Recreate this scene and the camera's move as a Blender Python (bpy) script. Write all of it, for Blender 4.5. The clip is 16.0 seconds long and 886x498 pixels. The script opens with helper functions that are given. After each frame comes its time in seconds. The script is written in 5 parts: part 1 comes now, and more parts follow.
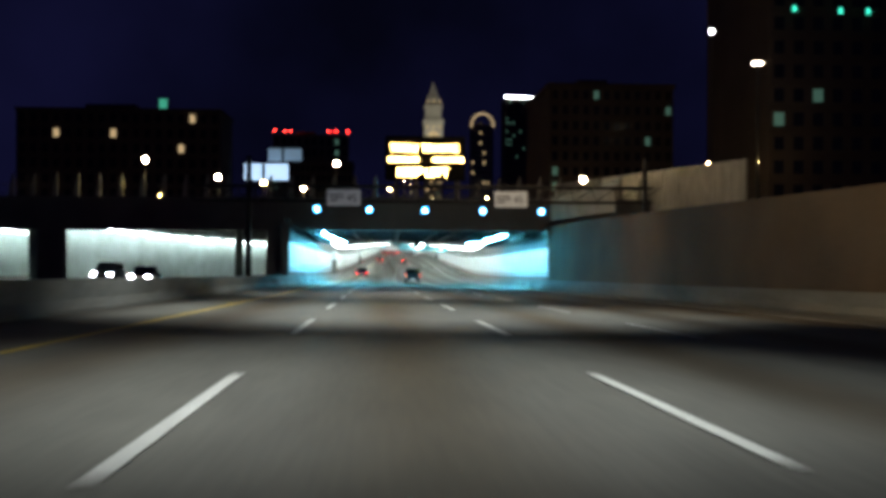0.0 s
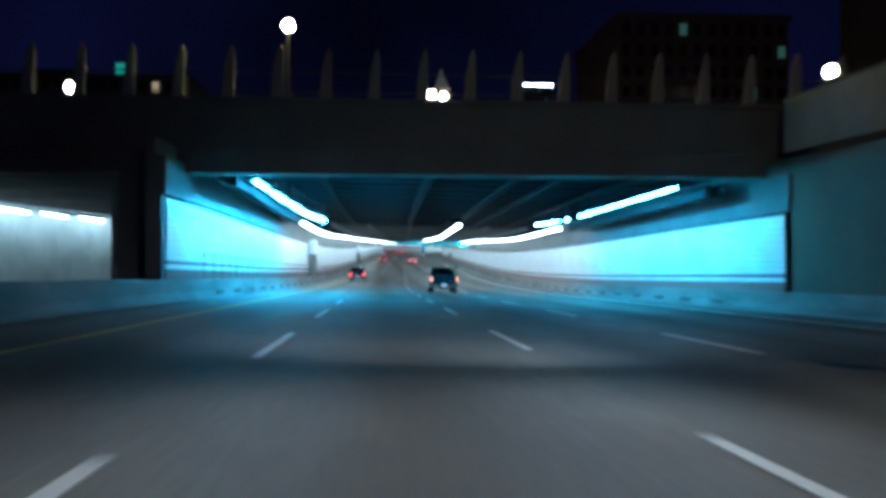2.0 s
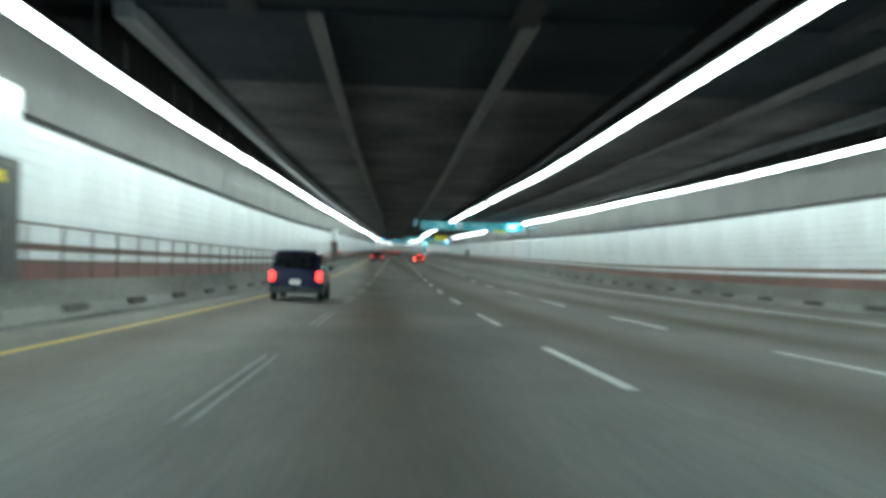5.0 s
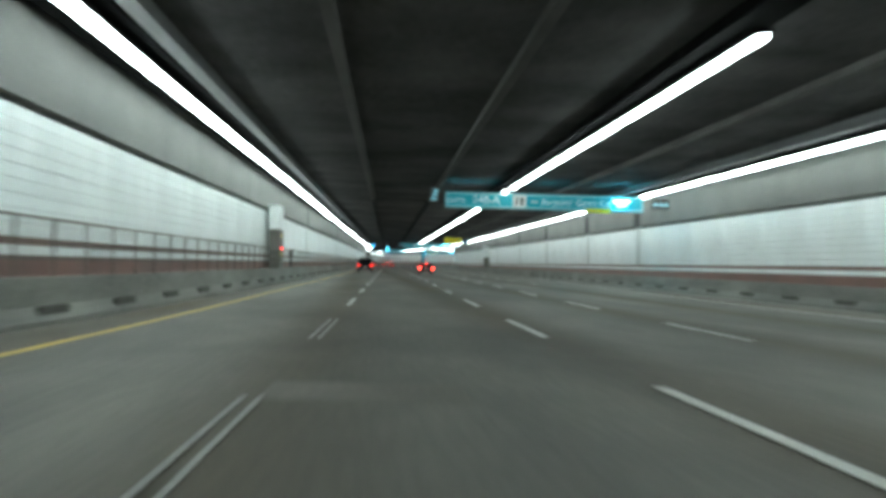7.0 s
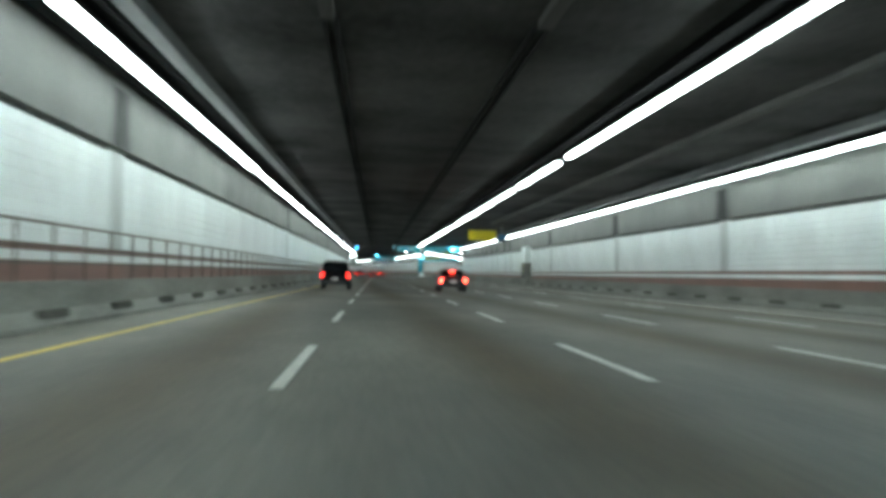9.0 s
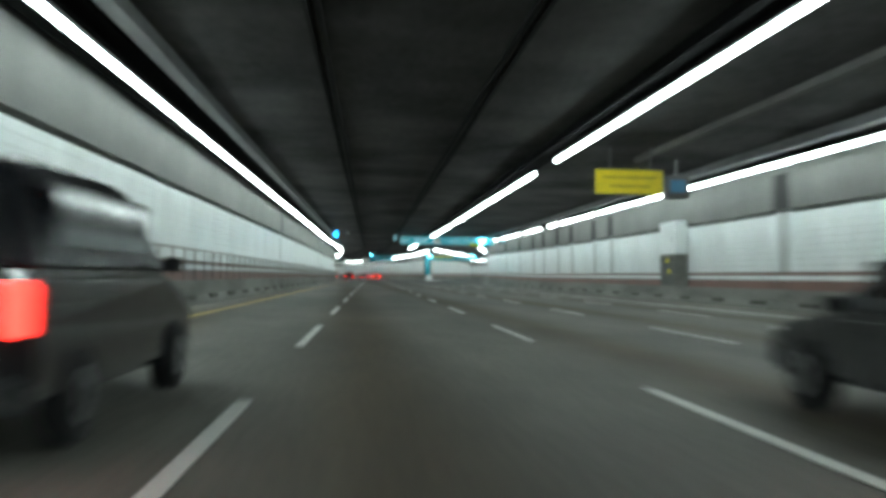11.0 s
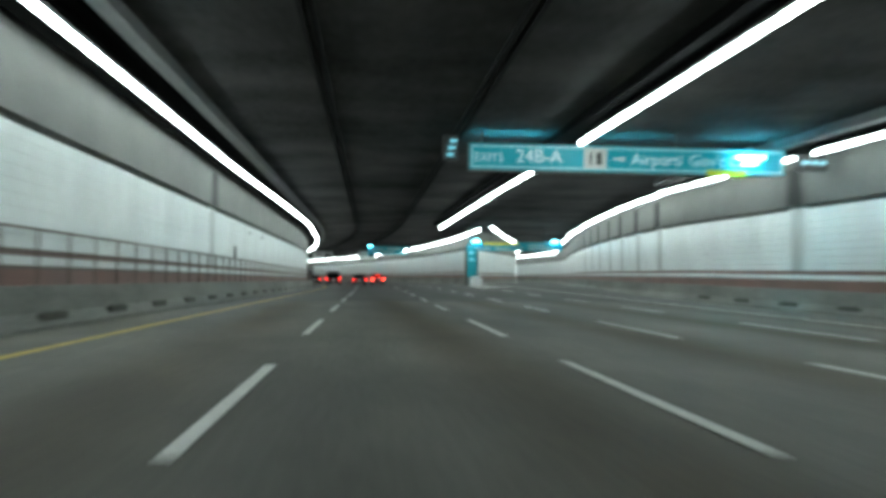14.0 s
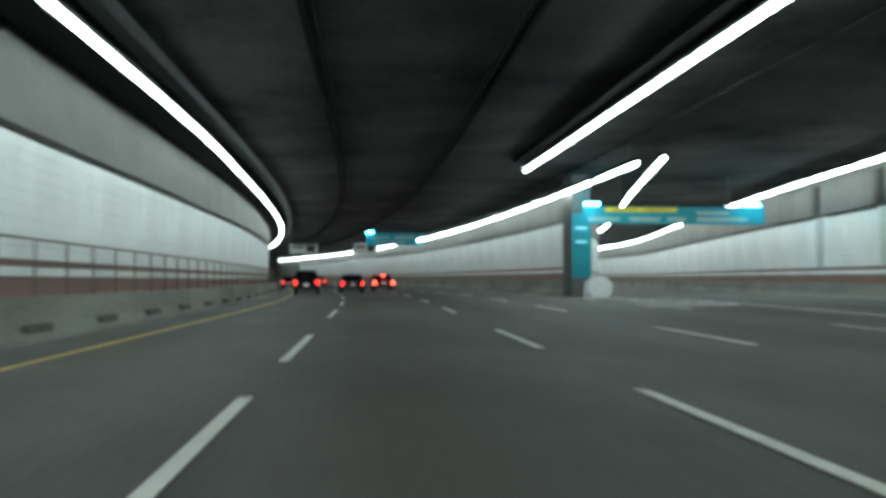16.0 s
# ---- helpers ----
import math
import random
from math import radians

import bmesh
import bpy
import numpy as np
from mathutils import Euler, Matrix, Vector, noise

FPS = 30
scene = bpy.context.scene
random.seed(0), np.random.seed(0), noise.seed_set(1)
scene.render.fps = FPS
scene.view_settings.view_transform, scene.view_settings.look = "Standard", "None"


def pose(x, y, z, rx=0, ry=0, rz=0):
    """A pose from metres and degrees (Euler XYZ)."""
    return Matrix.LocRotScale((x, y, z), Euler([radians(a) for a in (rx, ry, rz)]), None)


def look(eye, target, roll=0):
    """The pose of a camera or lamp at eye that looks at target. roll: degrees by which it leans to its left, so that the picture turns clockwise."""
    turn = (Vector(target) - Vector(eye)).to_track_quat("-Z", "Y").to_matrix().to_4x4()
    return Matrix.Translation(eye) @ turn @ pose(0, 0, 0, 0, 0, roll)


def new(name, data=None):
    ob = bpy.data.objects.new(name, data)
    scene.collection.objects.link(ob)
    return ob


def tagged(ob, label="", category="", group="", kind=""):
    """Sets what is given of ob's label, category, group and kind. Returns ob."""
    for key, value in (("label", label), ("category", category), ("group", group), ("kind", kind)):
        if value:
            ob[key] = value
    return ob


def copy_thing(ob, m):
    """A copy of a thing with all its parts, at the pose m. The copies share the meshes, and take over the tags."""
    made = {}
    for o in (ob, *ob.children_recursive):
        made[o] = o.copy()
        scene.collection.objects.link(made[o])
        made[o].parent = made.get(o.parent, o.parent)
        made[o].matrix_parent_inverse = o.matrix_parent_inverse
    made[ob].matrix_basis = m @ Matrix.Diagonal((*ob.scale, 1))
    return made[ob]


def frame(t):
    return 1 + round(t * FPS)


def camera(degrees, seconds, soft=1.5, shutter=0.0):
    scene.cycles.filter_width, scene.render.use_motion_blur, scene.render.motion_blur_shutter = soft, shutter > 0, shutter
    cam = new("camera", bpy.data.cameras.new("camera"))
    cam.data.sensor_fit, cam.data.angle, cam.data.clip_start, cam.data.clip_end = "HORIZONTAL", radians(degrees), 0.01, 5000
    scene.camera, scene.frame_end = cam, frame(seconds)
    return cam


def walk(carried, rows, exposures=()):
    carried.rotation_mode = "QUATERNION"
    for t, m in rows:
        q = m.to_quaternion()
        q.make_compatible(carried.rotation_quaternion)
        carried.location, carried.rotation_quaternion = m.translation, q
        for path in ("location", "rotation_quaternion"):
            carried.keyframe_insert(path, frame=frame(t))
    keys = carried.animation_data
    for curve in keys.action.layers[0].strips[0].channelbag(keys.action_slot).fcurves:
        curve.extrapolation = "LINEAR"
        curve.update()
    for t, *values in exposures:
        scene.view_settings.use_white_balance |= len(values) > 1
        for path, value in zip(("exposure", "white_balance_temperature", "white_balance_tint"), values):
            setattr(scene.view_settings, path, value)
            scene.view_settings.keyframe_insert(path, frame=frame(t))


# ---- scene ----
# Road coordinates: s along the road, x to the right of the driving line, z above the road plane.
BEND, RADIUS = 461.5, 600.0
SWING = 1.6
DASH = 12.19
PORTAL = 94.0


def ease(a, b, v):
    k = min(1.0, max(0.0, (v - a) / (b - a)))
    return k * k * (3 - 2 * k)


def road_z(s):
    """Height of the road: a falling ramp, a sag, then nearly level."""
    g1, g2, a, b = -0.030, 0.004, 115.0, 215.0
    if s <= a:
        return g1 * s
    z = g1 * a
    k = (g2 - g1) / (b - a)
    if s <= b:
        return z + g1 * (s - a) + 0.5 * k * (s - a) ** 2
    return z + 0.5 * (g1 + g2) * (b - a) + g2 * (s - b)


def fall(s):
    return -0.020 + 0.035 * ease(380, 480, s)


def drift(y):
    """The road swings a little to the right inside the tunnel mouth."""
    a, b, k = 100.0, 170.0, radians(SWING)
    if y <= a:
        return 0.0
    return k * (y - a) ** 2 / (2 * (b - a)) if y <= b else k * ((b - a) / 2 + y - b)


def P(s, x, z=0.0):
    h = road_z(s) + fall(s) * x + z
    if s <= BEND:
        return Vector((x + drift(s), s, h))
    a = (s - BEND) / RADIUS
    y = BEND + RADIUS * math.sin(a) + x * math.sin(a)
    return Vector((-RADIUS * (1 - math.cos(a)) + x * math.cos(a) + drift(y), y, h))


def Q(s, x, z=0.0):
    """As P, but straight on past the bend: the exit branch."""
    f = fall(425.0)
    return Vector((x + drift(s), s, road_z(s) + (f + 0.35 * (fall(max(s, 425.0)) - f)) * min(x, 20.0) + z))


def straight_at(s, x, z=0.0, turn=0.0):
    return Matrix.Translation(Q(s, x, z)) @ pose(0, 0, 0, 0, 0, turn)


def frame_at(s, x, z=0.0, turn=0.0, tilt=True):
    """A stand on the road: its y axis along the road, its x axis to the right."""
    o = P(s, x, z)
    ahead = (P(s + 0.5, x, z) - P(s - 0.5, x, z)).normalized()
    right = Vector((ahead.y, -ahead.x, 0)).normalized()
    if tilt:
        right = (right + Vector((0, 0, fall(s)))).normalized()
    up = right.cross(ahead).normalized()
    m = Matrix((right, ahead, up)).transposed().to_4x4()
    return Matrix.Translation(o) @ m @ pose(0, 0, 0, 0, 0, turn)


# ---- camera ----
cam = camera(50.8, 16.0, soft=4.3, shutter=0.5)
EYE = 1.13
# seconds, s, x, degrees to the right, degrees up, roll
ROUTE = [
    (0.0, -0.67, 0.11, 4.15, 1.53, 0.00),
    (0.5, 14.57, 0.21, 4.06, 1.66, -0.01),
    (1.0, 26.09, 0.19, 4.02, 1.46, -0.03),
    (1.5, 40.18, 0.23, 4.03, 1.65, -0.04),
    (2.0, 52.73, 0.25, 3.95, 1.67, -0.07),
    (2.5, 68.03, 0.30, 3.80, 1.70, -0.08),
    (3.0, 79.72, 0.30, 3.74, 1.56, -0.08),
    (3.5, 93.89, 0.27, 3.92, 1.66, -0.10),
    (4.0, 106.14, 0.20, 3.88, 1.70, -0.08),
    (4.5, 118.60, 0.15, 3.83, 1.68, -0.13),
    (5.0, 131.10, 0.10, 3.77, 1.66, -0.18),
    (5.5, 143.80, 0.05, 3.70, 1.64, -0.23),
    (6.0, 156.70, 0.00, 3.62, 1.62, -0.28),
    (6.5, 169.86, -0.04, 3.54, 1.60, -0.32),
    (7.0, 184.13, -0.13, 3.35, 1.45, -0.25),
    (7.5, 197.89, -0.22, 3.54, 1.41, -0.30),
    (8.0, 210.88, -0.25, 3.47, 1.40, -0.20),
    (8.5, 225.97, -0.37, 4.00, 1.40, -0.24),
    (9.0, 239.20, -0.36, 4.09, 1.45, -0.09),
    (9.5, 252.80, -0.33, 4.18, 1.49, -0.04),
    (10.0, 266.40, -0.29, 4.26, 1.52, 0.01),
    (10.5, 280.10, -0.25, 4.34, 1.56, 0.06),
    (11.0, 293.80, -0.20, 4.43, 1.60, 0.12),
    (11.5, 307.53, -0.16, 4.51, 1.63, 0.18),
    (12.0, 319.48, -0.17, 4.65, 1.58, -0.15),
    (12.5, 334.53, -0.14, 4.59, 1.69, 0.04),
    (13.0, 347.90, -0.11, 4.54, 1.67, 0.06),
    (13.5, 362.20, -0.08, 4.50, 1.67, 0.09),
    (14.0, 375.74, -0.08, 4.48, 1.70, -0.03),
    (14.5, 390.43, -0.06, 4.53, 1.57, -0.18),
    (15.0, 402.97, -0.11, 4.68, 1.46, -0.35),
    (15.5, 416.02, -0.10, 4.60, 1.51, -0.05),
    (16.0, 427.26, -0.14, 4.52, 1.79, 0.15),
]
walk(cam, [(t, frame_at(s, x, EYE, tilt=False) @ pose(0, 0, 0, 90 + up, roll, -right)) for t, s, x, right, up, roll in ROUTE],
     exposures=[(0.0, 0.5, 6500, 10), (0.5, 0.5, 6400, 10), (1.0, 0.45, 6100, 10), (1.5, 0.08, 5100, 9), (2.0, 0.0, 5100, 9), (2.5, 0.05, 5300, 9), (3.2, 0.35, 5450, 9), (3.8, 0.05, 5400, 9), (4.2, -0.15, 5850, 9), (5.0, -0.25, 6400, 10),
                (6.8, -0.32, 6500, 10), (7.6, -0.36, 6500, 10), (8.6, -0.3, 6500, 10), (9.2, -0.2, 6500, 10), (12.3, 0.0, 6500, 10), (13.0, -0.25, 6500, 10), (13.6, -0.1, 6500, 10), (14.2, -0.05, 6500, 10), (14.9, -0.45, 6500, 10), (15.5, -0.48, 6500, 10), (16.0, -0.15, 6500, 10)])

# ---- world: a clouded city night ----
world = bpy.data.worlds.new("night")
scene.world = world
world.use_nodes = True
wn = world.node_tree.nodes
cloud, tones, sky = wn.new("ShaderNodeTexNoise"), wn.new("ShaderNodeValToRGB"), wn.new("ShaderNodeTexCoord")
cloud.inputs["Scale"].default_value, cloud.inputs["Detail"].default_value = 2.6, 5
tones.color_ramp.elements[0].position, tones.color_ramp.elements[1].position = 0.35, 0.7
tones.color_ramp.elements[0].color, tones.color_ramp.elements[1].color = (0.004, 0.0045, 0.017, 1), (0.014, 0.0145, 0.070, 1)
world.node_tree.links.new(sky.outputs["Generated"], cloud.inputs[0])
world.node_tree.links.new(cloud.outputs[0], tones.inputs[0])
world.node_tree.links.new(tones.outputs[0], wn["Background"].inputs[0])
wn["Background"].inputs[1].default_value = 0.23

# added, unseen spots over the open road and under the gantry, mostly for headlights
COOL, WARM = (0.88, 0.94, 0.93), (1.0, 0.74, 0.44)
for x, y, z, side, ahead, watts, cone, tint in ((0.6, 6.6, 11.0, 0, 2.5, 4500, 68, COOL), (0.8, 25.6, 15.0, 0, 2.0, 12600, 76, COOL), (0.4, 46.5, 15.0, 0, 2.0, 5600, 70, COOL),
                                                (8.0, 24.0, 15.0, 10, 12.0, 2600, 90, WARM), (8.0, 52.0, 17.0, 8, 22.0, 3600, 100, WARM),
                                                (1.5, 61.5, 3.7, 0, -2.5, 800, 110, COOL), (1.5, 62.0, 3.7, 0, 9.0, 2000, 80, COOL)):
    ld = bpy.data.lights.new("added_road_light", "SPOT")
    ld.energy, ld.color, ld.spot_size, ld.spot_blend, ld.shadow_soft_size = watts, tint, radians(cone), 1.0, 0.25
    lo = new("added_road_light", ld)
    lo.matrix_basis = look((x, y, z), (x + side, y + ahead, road_z(y)))

# ---- materials ----


def mat(name, color, rough=0.6, metal=0.0, vary=0.25, scale=3.0, bump=0.15, fine=60.0, emit=None, power=0.0, per_piece=0.0, stretch=None, coat=0.0, sheen=0.5):
    """A node material: two scales of noise on colour and roughness, a fine relief, and some difference from piece to piece."""
    m = bpy.data.materials.new(name)
    m.use_nodes = True
    n, l = m.node_tree.nodes, m.node_tree.links
    b = n["Principled BSDF"]
    b.inputs["Roughness"].default_value, b.inputs["Metallic"].default_value = rough, metal
    b.inputs["Base Color"].default_value = (*color, 1)
    b.inputs["Coat Weight"].default_value = coat
    b.inputs["Specular IOR Level"].default_value = sheen
    if emit:
        b.inputs["Emission Color"].default_value = (*emit, 1)
        b.inputs["Emission Strength"].default_value = power
        return m
    tc = n.new("ShaderNodeTexCoord")
    mp = n.new("ShaderNodeMapping")
    l.new(tc.outputs["Object"], mp.inputs[0])
    if stretch:
        mp.inputs["Scale"].default_value = stretch
    big, small = n.new("ShaderNodeTexNoise"), n.new("ShaderNodeTexNoise")
    big.inputs["Scale"].default_value, big.inputs["Detail"].default_value = scale, 6
    small.inputs["Scale"].default_value, small.inputs["Detail"].default_value = fine, 4
    l.new(mp.outputs[0], big.inputs[0])
    l.new(mp.outputs[0], small.inputs[0])
    add = n.new("ShaderNodeMath")
    add.operation = "MULTIPLY_ADD"
    l.new(small.outputs[0], add.inputs[0])
    add.inputs[1].default_value = 0.4
    l.new(big.outputs[0], add.inputs[2])
    src = add.outputs[0]
    if per_piece:
        oi = n.new("ShaderNodeObjectInfo")
        pp = n.new("ShaderNodeMath")
        pp.operation = "MULTIPLY_ADD"
        l.new(oi.outputs["Random"], pp.inputs[0])
        pp.inputs[1].default_value = per_piece
        l.new(src, pp.inputs[2])
        src = pp.outputs[0]
    ramp = n.new("ShaderNodeValToRGB")
    ramp.color_ramp.elements[0].position, ramp.color_ramp.elements[1].position = 0.35, 1.05
    ramp.color_ramp.elements[0].color = (*[c * (1 - vary) for c in color], 1)
    ramp.color_ramp.elements[1].color = (*[min(1, c * (1 + vary)) for c in color], 1)
    l.new(src, ramp.inputs[0])
    l.new(ramp.outputs[0], b.inputs["Base Color"])
    rr = n.new("ShaderNodeMapRange")
    l.new(big.outputs[0], rr.inputs[0])
    rr.inputs[3].default_value, rr.inputs[4].default_value = max(0.02, rough - 0.12), min(1, rough + 0.12)
    l.new(rr.outputs[0], b.inputs["Roughness"])
    if bump:
        bp = n.new("ShaderNodeBump")
        bp.inputs["Strength"].default_value, bp.inputs["Distance"].default_value = bump, 0.01
        l.new(small.outputs[0], bp.inputs["Height"])
        l.new(bp.outputs[0], b.inputs["Normal"])
    return m


def glass(name, color, rough=0.03):
    m = bpy.data.materials.new(name)
    m.use_nodes = True
    b = m.node_tree.nodes["Principled BSDF"]
    b.inputs["Base Color"].default_value = (*color, 1)
    b.inputs["Roughness"].default_value = rough
    b.inputs["Transmission Weight"].default_value = 1.0
    b.inputs["IOR"].default_value = 1.3
    return m


M_road = mat("worn_concrete_road", (0.142, 0.138, 0.118), 0.76, vary=0.46, scale=0.5, bump=0.25, fine=14, stretch=(1, 0.10, 1))


def lane_stains(m, period, centre, depth):
    """Oil and tyre dirt that darkens the middle of each lane."""
    n, l = m.node_tree.nodes, m.node_tree.links
    b = n["Principled BSDF"]
    src = b.inputs["Base Color"].links[0].from_socket
    tc, sx = n.new("ShaderNodeTexCoord"), n.new("ShaderNodeSeparateXYZ")
    l.new(tc.outputs["Object"], sx.inputs[0])
    wob = n.new("ShaderNodeTexNoise")
    wob.inputs["Scale"].default_value = 0.06
    l.new(tc.outputs["Object"], wob.inputs[0])
    steps_ = []
    for op, v in (("SUBTRACT", centre), ("MULTIPLY", 2 * math.pi / period), ("COSINE", None), ("MULTIPLY_ADD", 0.5)):
        q = n.new("ShaderNodeMath")
        q.operation = op
        if v is not None:
            q.inputs[1].default_value = v
        steps_.append(q)
    l.new(sx.outputs[0], steps_[0].inputs[0])
    for p, q in zip(steps_, steps_[1:]):
        l.new(p.outputs[0], q.inputs[0])
    steps_[-1].inputs[2].default_value = 0.5
    pw = n.new("ShaderNodeMath")
    pw.operation, pw.inputs[1].default_value = "POWER", 2.2
    l.new(steps_[-1].outputs[0], pw.inputs[0])
    mul = n.new("ShaderNodeMath")
    mul.operation = "MULTIPLY"
    l.new(pw.outputs[0], mul.inputs[0])
    l.new(wob.outputs[0], mul.inputs[1])
    mix = n.new("ShaderNodeMix")
    mix.data_type, mix.blend_type = "RGBA", "MULTIPLY"
    gain = n.new("ShaderNodeMath")
    gain.operation, gain.use_clamp, gain.inputs[1].default_value = "MULTIPLY", True, 1.7
    l.new(mul.outputs[0], gain.inputs[0])
    l.new(gain.outputs[0], mix.inputs["Factor"])
    l.new(src, mix.inputs[6])
    mix.inputs[7].default_value = (*depth, 1)
    # broad lighter and darker stretches where the slabs were cast or patched
    mp, patch, tone, mix2 = n.new("ShaderNodeMapping"), n.new("ShaderNodeTexNoise"), n.new("ShaderNodeMapRange"), n.new("ShaderNodeMix")
    l.new(tc.outputs["Object"], mp.inputs[0])
    mp.inputs["Scale"].default_value = (0.22, 0.09, 1)
    l.new(mp.outputs[0], patch.inputs[0])
    patch.inputs["Scale"].default_value, patch.inputs["Detail"].default_value, patch.inputs["Roughness"].default_value = 1.0, 3, 0.7
    l.new(patch.outputs[0], tone.inputs[0])
    tone.inputs[1].default_value, tone.inputs[2].default_value = 0.35, 0.68
    tone.inputs[3].default_value, tone.inputs[4].default_value = 0.74, 1.28
    mix2.data_type, mix2.blend_type = "RGBA", "MULTIPLY"
    mix2.inputs["Factor"].default_value = 1.0
    l.new(mix.outputs[2], mix2.inputs[6])
    l.new(tone.outputs[0], mix2.inputs[7])
    l.new(mix2.outputs[2], b.inputs["Base Color"])


lane_stains(M_road, 4.05, 0.5, (0.48, 0.36, 0.23))
M_asphalt = mat("dark_asphalt_road", (0.092, 0.089, 0.082), 0.78, vary=0.4, scale=0.5, bump=0.25, fine=14, stretch=(1, 0.10, 1))
lane_stains(M_asphalt, 4.05, 0.5, (0.75, 0.72, 0.66))
M_white_paint = mat("worn_white_road_paint", (0.66, 0.66, 0.62), 0.6, vary=0.42, scale=2.5, fine=25)
M_fresh_paint = mat("bright_white_road_paint", (0.80, 0.80, 0.76), 0.6, vary=0.2, scale=2.5, fine=25)
M_yellow_paint = mat("worn_yellow_road_paint", (0.58, 0.40, 0.06), 0.6, vary=0.3, scale=1.5, fine=25)
M_barrier = mat("grimy_barrier_concrete", (0.205, 0.205, 0.185), 0.8, vary=0.6, scale=0.5, bump=0.3, fine=9, stretch=(1, 0.35, 1.4))
M_concrete = mat("grey_upper_concrete", (0.145, 0.147, 0.138), 0.85, vary=0.3, scale=0.35, bump=0.2, fine=6)
M_brown_concrete = mat("stained_retaining_concrete", (0.15, 0.108, 0.068), 0.9, vary=0.4, scale=0.25, bump=0.3, fine=5)
M_tile = mat("white_glazed_wall_panel", (0.83, 0.88, 0.88), 0.32, vary=0.14, scale=0.5, bump=0.05, fine=12, per_piece=0.12)
M_red = mat("dull_red_wall_panel", (0.20, 0.10, 0.08), 0.5, vary=0.3, scale=0.7, bump=0.08, fine=15, per_piece=0.2)
M_ceiling = mat("sooty_ceiling_concrete", (0.072, 0.070, 0.070), 0.95, vary=0.95, scale=0.22, bump=0.3, fine=4, sheen=0.08)
# Darker ceiling copy; the blue cast of the light is in its colour.
M_entry_ceiling = mat("blue_cast_entry_ceiling", (0.017, 0.0215, 0.026), 0.95, vary=0.8, scale=0.3, bump=0.3, fine=4, sheen=0.08)
M_entry_rib = mat("black_entry_girder", (0.022, 0.022, 0.023), 0.9, vary=0.4, scale=0.4, bump=0.2, fine=6, sheen=0.1)
M_beam = mat("pale_dusty_beam_concrete", (0.17, 0.172, 0.175), 0.85, vary=0.45, scale=0.35, bump=0.2, fine=6, stretch=(1, 0.3, 1))
M_worn_paint = mat("worn_thin_road_paint", (0.28, 0.275, 0.255), 0.65, vary=0.5, scale=2.5, fine=25)
M_rib = mat("dusty_ceiling_duct", (0.11, 0.107, 0.103), 0.9, vary=0.35, scale=0.4, bump=0.2, fine=6, sheen=0.15)
M_black_metal = mat("flat_black_metal", (0.006, 0.006, 0.006), 0.95, vary=0.3, sheen=0.04)
M_dark = mat("black_rubber", (0.014, 0.014, 0.015), 0.85, vary=0.3)
M_opposite = mat("grey_teal_wall_tiles", (0.42, 0.50, 0.49), 0.5, vary=0.25, scale=0.4)
M_hole = mat("dirty_drain_recess", (0.10, 0.095, 0.085), 0.95, vary=0.3)
M_steel = mat("dull_galvanised_steel", (0.32, 0.33, 0.33), 0.5, metal=0.7, vary=0.2)
M_rail = mat("weathered_painted_rail", (0.16, 0.13, 0.11), 0.6, metal=0.3, vary=0.25)
M_housing = mat("dark_lamp_housing", (0.10, 0.10, 0.10), 0.6, metal=0.3)
M_tube = mat("white_tube_light", (0.9, 0.9, 0.9), 0.4, emit=(0.83, 1.0, 0.97), power=24.0)
M_cyan = mat("blue_white_entry_light", (0.6, 0.9, 1.0), 0.4, emit=(0.115, 0.67, 1.0), power=400.0)
M_cyan_core = mat("lane_signal_light", (0.6, 0.9, 1.0), 0.4, emit=(0.0, 0.36, 1.0), power=7.0)
M_signal_core = mat("white_hot_signal", (0.8, 0.95, 1.0), 0.4, emit=(0.62, 0.85, 1.0), power=11.0)
M_green = mat("green_sign_sheeting", (0.0, 0.30, 0.36), 0.4, vary=0.15, scale=1.0, bump=0.02)
M_sign_white = mat("white_sign_sheeting", (0.75, 0.77, 0.75), 0.45, vary=0.1, bump=0.02)
M_sign_yellow = mat("yellow_sign_sheeting", (0.88, 0.70, 0.02), 0.45, vary=0.1, bump=0.02)
M_sign_back = mat("sign_back_metal", (0.20, 0.21, 0.21), 0.5, metal=0.6)
M_black = mat("black_sign_ink", (0.02, 0.02, 0.02), 0.6, vary=0.1)
M_sign_lamp = mat("sign_lamp_glow", (0.6, 0.9, 1.0), 0.4, emit=(0.10, 0.75, 1.0), power=42.0)
M_lit_green = mat("green_lit_sign_face", (0.0, 0.30, 0.36), 0.4, emit=(0.0, 0.62, 0.74), power=0.18)
M_lit_white = mat("white_lit_letters", (0.75, 0.77, 0.75), 0.45, emit=(0.50, 0.92, 1.0), power=0.30)
M_lit_pale = mat("pale_green_lit_border", (0.5, 0.7, 0.7), 0.45, emit=(0.3, 0.85, 0.9), power=0.3)
M_uplight = mat("blue_green_hidden_uplight", (0.6, 0.9, 1.0), 0.4, emit=(0.06, 0.75, 1.0), power=32.0)
M_signal_dim = mat("dim_signal_light", (0.5, 0.7, 0.75), 0.4, emit=(0.15, 0.7, 0.85), power=0.9)
M_amber = mat("amber_bulb_letters", (1, 0.7, 0.2), 0.4, emit=(1.0, 0.62, 0.16), power=30.0)
M_lamp_warm = mat("sodium_lamp", (1, 0.8, 0.4), 0.4, emit=(1.0, 0.70, 0.28), power=60.0)
M_lamp_near = mat("near_street_lamp", (1, 0.8, 0.4), 0.4, emit=(1.0, 0.76, 0.40), power=190.0)
